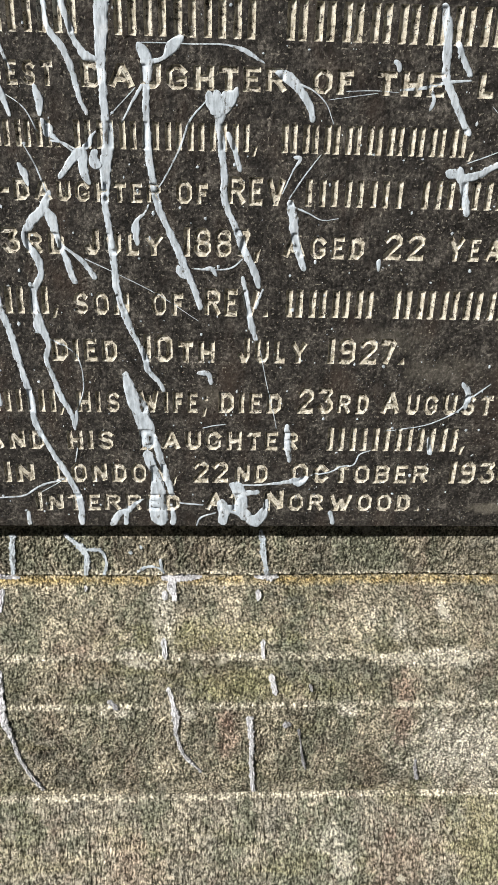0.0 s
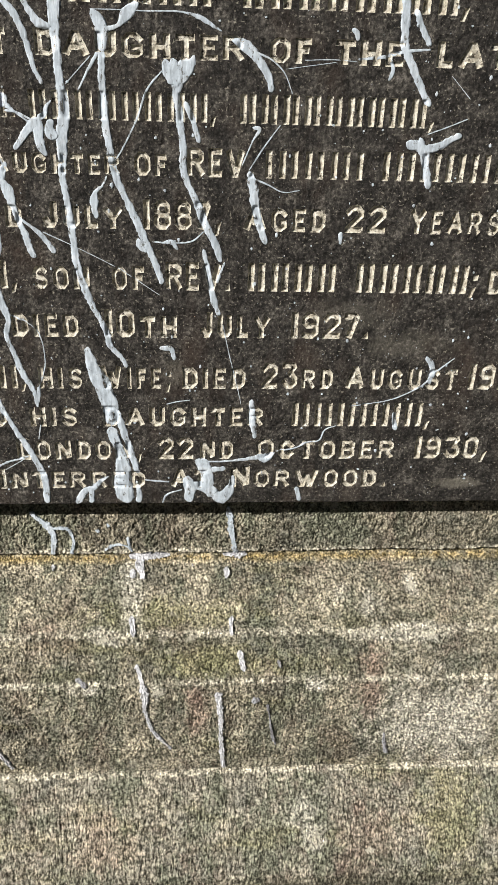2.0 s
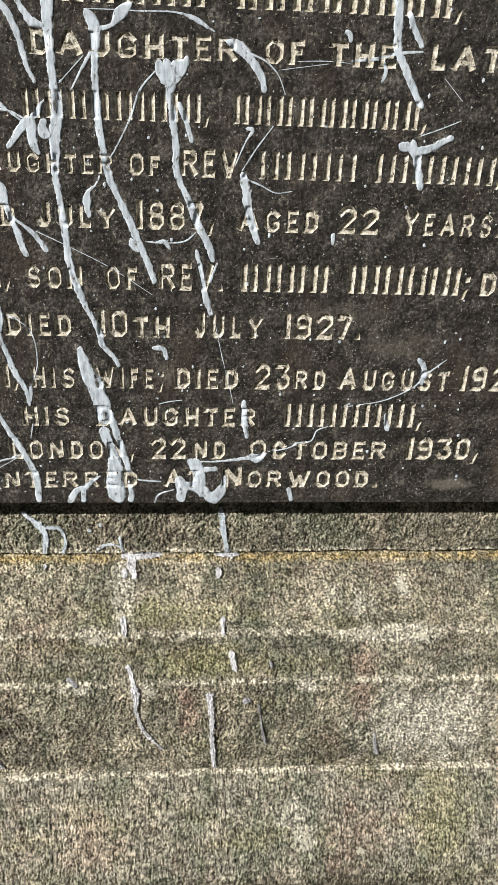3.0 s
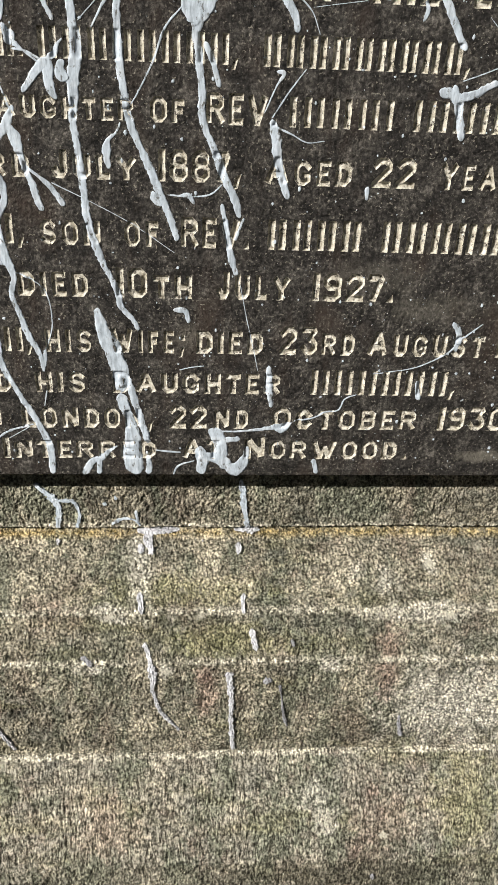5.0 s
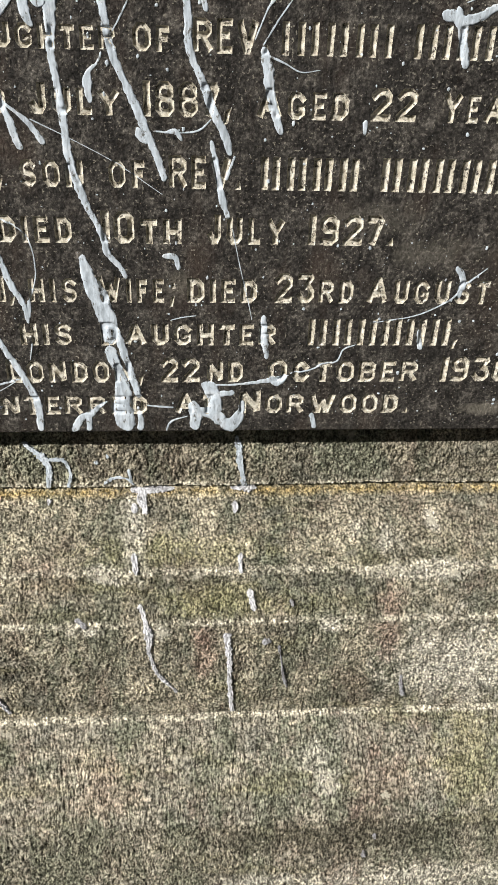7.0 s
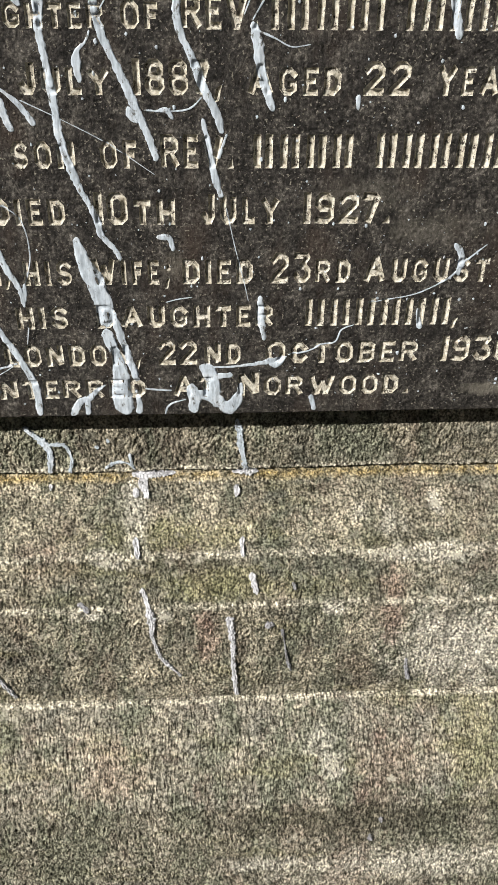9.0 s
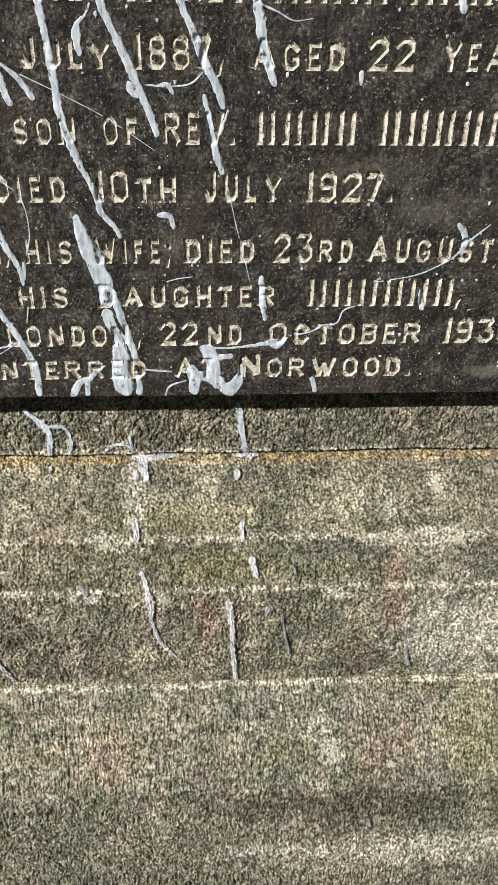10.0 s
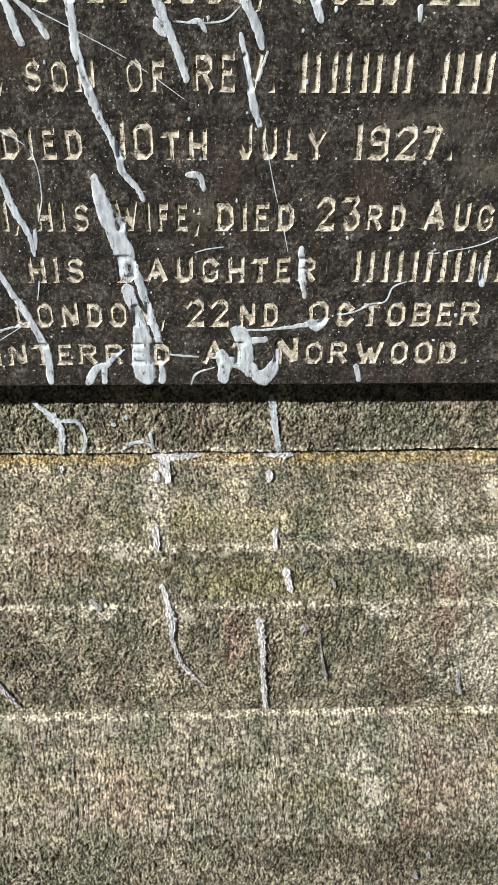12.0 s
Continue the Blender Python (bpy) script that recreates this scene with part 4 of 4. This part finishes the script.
run_on_stone([(-0.0920, 0.8570, 6.2), (-0.0940, 0.8460, 6.2), (-0.0940, 0.8360, 7.3)])
run_on_stone([(-0.1410, 1.2340, 3.6), (-0.1320, 1.2450, 6.2), (-0.1230, 1.2560, 8.0), (-0.1180, 1.2610, 8.9)])
run_on_stone([(-0.1180, 1.2630, 10.7), (-0.1170, 1.2540, 11.5), (-0.1170, 1.2450, 8.9), (-0.1150, 1.2360, 6.2), (-0.1110, 1.2290, 3.6)])
run_on_stone([(-0.1170, 1.2620, 5.3), (-0.1100, 1.2670, 5.3), (-0.1080, 1.2720, 3.6), (-0.1030, 1.2780, 1.8)])
run_on_stone([(-0.1030, 1.2610, 7.1), (-0.1060, 1.2560, 8.0), (-0.1050, 1.2490, 9.7), (-0.0990, 1.2470, 8.9)])
run_on_stone([(-0.0560, 1.2120, 1.8), (-0.0600, 1.2030, 2.6), (-0.0670, 1.1960, 4.4), (-0.0700, 1.1880, 8.9), (-0.0700, 1.1810, 7.1), (-0.0680, 1.1710, 4.4)])
run_on_stone([(0.2340, 1.2490, 5.3), (0.2400, 1.2470, 8.9), (0.2470, 1.2470, 8.9), (0.2530, 1.2420, 11.5), (0.2550, 1.2310, 8.0), (0.2590, 1.2190, 7.1), (0.2620, 1.2060, 5.3)])
run_on_stone([(0.2530, 1.2420, 9.7), (0.2670, 1.2470, 7.1), (0.2760, 1.2520, 6.2), (0.2880, 1.2570, 5.3)])
run_on_stone([(0.2470, 1.2540, 3.6), (0.2490, 1.2470, 7.1), (0.2520, 1.2410, 8.0)])
run_on_base([(-0.2397, 0.8016, 8.3), (-0.2455, 0.7386, 5.9)])
run_on_base([(-0.1768, 0.8025, 3.9), (-0.1690, 0.7956, 5.2), (-0.1521, 0.7754, 7.9), (-0.1526, 0.7375, 6.0)])
run_on_base([(-0.1519, 0.7781, 3.9), (-0.1307, 0.7754, 3.9), (-0.1252, 0.7602, 4.0), (-0.1301, 0.7367, 5.3)])
run_on_base([(0.0711, 0.8080, 5.9), (0.0739, 0.7931, 6.0), (0.0762, 0.7708, 6.7), (0.0827, 0.7360, 4.8)])
run_on_base([(-0.0566, 0.7637, 4.7), (-0.0542, 0.7437, 3.4)])
run_on_base([(-0.2535, 0.6564, 4.4), (-0.2491, 0.6160, 8.3), (-0.2420, 0.5761, 6.4), (-0.2283, 0.5183, 5.3), (-0.2078, 0.4789, 4.7)])
run_on_base([(-0.0442, 0.6362, 6.5), (-0.0384, 0.6195, 6.5), (-0.0347, 0.6080, 9.1), (-0.0343, 0.5727, 5.3), (-0.0253, 0.5389, 4.7), (-0.0020, 0.5068, 3.4)])
run_on_base([(0.0568, 0.6013, 9.2), (0.0613, 0.5711, 6.7), (0.0619, 0.5225, 6.8), (0.0669, 0.4698, 6.2)])
run_on_base([(-0.0508, 0.6833, 7.9), (-0.0473, 0.6667, 5.8)])
run_on_base([(0.0754, 0.6818, 4.6), (0.0749, 0.6662, 5.9)])
run_on_base([(0.0850, 0.6494, 7.9), (0.0910, 0.6261, 7.9)])
run_on_base([(-0.0474, 0.7282, 10.7), (-0.0407, 0.7218, 9.4), (-0.0360, 0.7130, 4.7)])
run_on_base([(-0.0537, 0.7208, 8.0), (-0.0477, 0.7149, 9.3)])
run_on_base([(0.0705, 0.7225, 10.8), (0.0689, 0.7127, 4.7)])
run_on_base([(-0.1200, 0.6215, 6.4), (-0.1055, 0.6132, 5.1)], dull=True)
run_on_base([(-0.2581, 0.7237, 7.9), (-0.2569, 0.7044, 3.9)])
# a raised strip in place of a faint grey crack
run_on_base([(0.1210, 0.5797, 3.4), (0.1260, 0.5500, 2.6), (0.1288, 0.5311, 4.2), (0.1343, 0.5090, 2.4)], dull=True)
# a raised strip in place of dark bluish-grey pits
run_on_base([(0.2787, 0.5233, 3.4), (0.2800, 0.5080, 4.0), (0.2852, 0.4877, 5.0)], dull=True)
run_on_base([(-0.0564, 0.7327, 3.4), (-0.0395, 0.7316, 7.4), (-0.0198, 0.7326, 4.7), (-0.0029, 0.7336, 2.7)])
run_on_base([(0.0649, 0.7335, 3.4), (0.0856, 0.7334, 5.5), (0.0975, 0.7334, 2.7)])
run_on_base([(-0.2682, 0.7340, 4.6), (-0.2372, 0.7329, 3.3)])
run_on_base([(-0.0943, 0.7763, 3.9), (-0.0931, 0.7709, 4.0)])
run_on_base([(-0.0818, 0.7842, 3.9), (-0.0806, 0.7789, 3.9)])
run_on_base([(-0.0870, 0.7428, 2.7), (-0.0729, 0.7520, 3.3), (-0.0599, 0.7501, 2.7), (-0.0513, 0.7409, 2.7)])
run_on_base([(0.0243, 0.7256, 2.7), (0.0258, 0.7226, 2.7)])
run_on_base([(-0.1538, 0.7259, 4.6), (-0.1520, 0.7210, 4.6)])
run_on_base([(0.1339, 0.6374, 5.3), (0.1369, 0.6295, 4.6)], dull=True)
run_on_base([(0.1005, 0.5847, 9.3), (0.1119, 0.5874, 5.3)], dull=True)
# two short raised strips in place of small pits in the stone
run_on_base([(0.2490, 0.3330, 4.5), (0.2478, 0.3255, 5.5)], dull=True)
run_on_base([(0.2362, 0.3060, 4.0), (0.2355, 0.2960, 6.0)], dull=True)


# ---- flecks and lichen ----
def flecks(count, seed, x0, x1, z0, z1, place, mat, small, large):
    """Many small flat splashes in one mesh."""
    r = random.Random(seed)
    verts, faces = [], []
    for _ in range(count):
        x, z, s = r.uniform(x0, x1), r.uniform(z0, z1), small + (large - small) * r.random() ** 4
        k, turn, long = r.randint(6, 9), r.uniform(0, 6.3), r.uniform(0.6, 1.6)
        base = len(verts)
        ring = [(math.cos(turn + 6.283 * i / k) * s * r.uniform(0.65, 1.15), math.sin(turn + 6.283 * i / k) * s * long * r.uniform(0.65, 1.15)) for i in range(k)]
        for f, h in ((1.0, -0.0003), (0.65, 0.32 * s)):
            at, nor = place(np.array([x + a * f for a, _ in ring]), np.array([z + b * f for _, b in ring]))
            verts += (at + nor * (h + 0.0003)).tolist()
        faces += [(base + i, base + (i + 1) % k, base + k + (i + 1) % k, base + k + i) for i in range(k)]
        faces.append([base + k + i for i in range(k)])
    return mesh_from("flecks", verts, faces, mat)


tagged(new("paint_flecks", flecks(1000, 5, -0.30, 0.42, Z_SLAB + 0.01, 1.42, slab_place, M_WHITE, 0.0003, 0.0020)), "small white paint flecks spattered over the slab", "paint flecks", kind="stuff")
tagged(new("lichen_specks", flecks(260, 6, -0.34, 0.50, 0.20, Z_JOINT - 0.01, base_place, M_LICHEN, 0.0005, 0.0024)), "pale lichen specks scattered on the sandstone base", "lichen", kind="stuff")


def lichen_patch(x, z, wide, high, seed):
    """A crust of overlapping pale crumbs."""
    r = random.Random(seed)
    verts, faces = [], []
    for _ in range(110):
        a, d = r.uniform(0, 6.283), abs(r.gauss(0, 0.55))
        s = r.uniform(0.0005, 0.0013)
        cx, cz, k = x + math.cos(a) * d * wide / 2, z + math.sin(a) * d * high / 2, 7
        base = len(verts)
        for f, h in ((1.0, 0.0002), (0.6, s * 0.4)):
            at, nor = base_place(np.array([cx + math.cos(0.9 * i) * s * f * r.uniform(0.7, 1.2) for i in range(k)]), np.array([cz + math.sin(0.9 * i) * s * f * r.uniform(0.7, 1.2) for i in range(k)]))
            verts += (at + nor * (h + 0.0006)).tolist()
        faces += [(base + i, base + (i + 1) % k, base + k + (i + 1) % k, base + k + i) for i in range(k)]
        faces.append([base + k + i for i in range(k)])
    tagged(new("lichen_patch", mesh_from("lichen_patch", verts, faces, M_LICHEN)), "pale crusty lichen patch on the sandstone base", "lichen", "lichen patches")


for n, spec in enumerate([(0.187, 0.402, 0.030, 0.024), (-0.018, 0.603, 0.016, 0.010), (0.258, 0.664, 0.070, 0.010), (0.311, 0.704, 0.010, 0.009), (0.330, 0.662, 0.050, 0.008),
                          (0.26, 0.385, 0.012, 0.008), (-0.085, 0.663, 0.022, 0.010)]):
    lichen_patch(*spec, 40 + n)
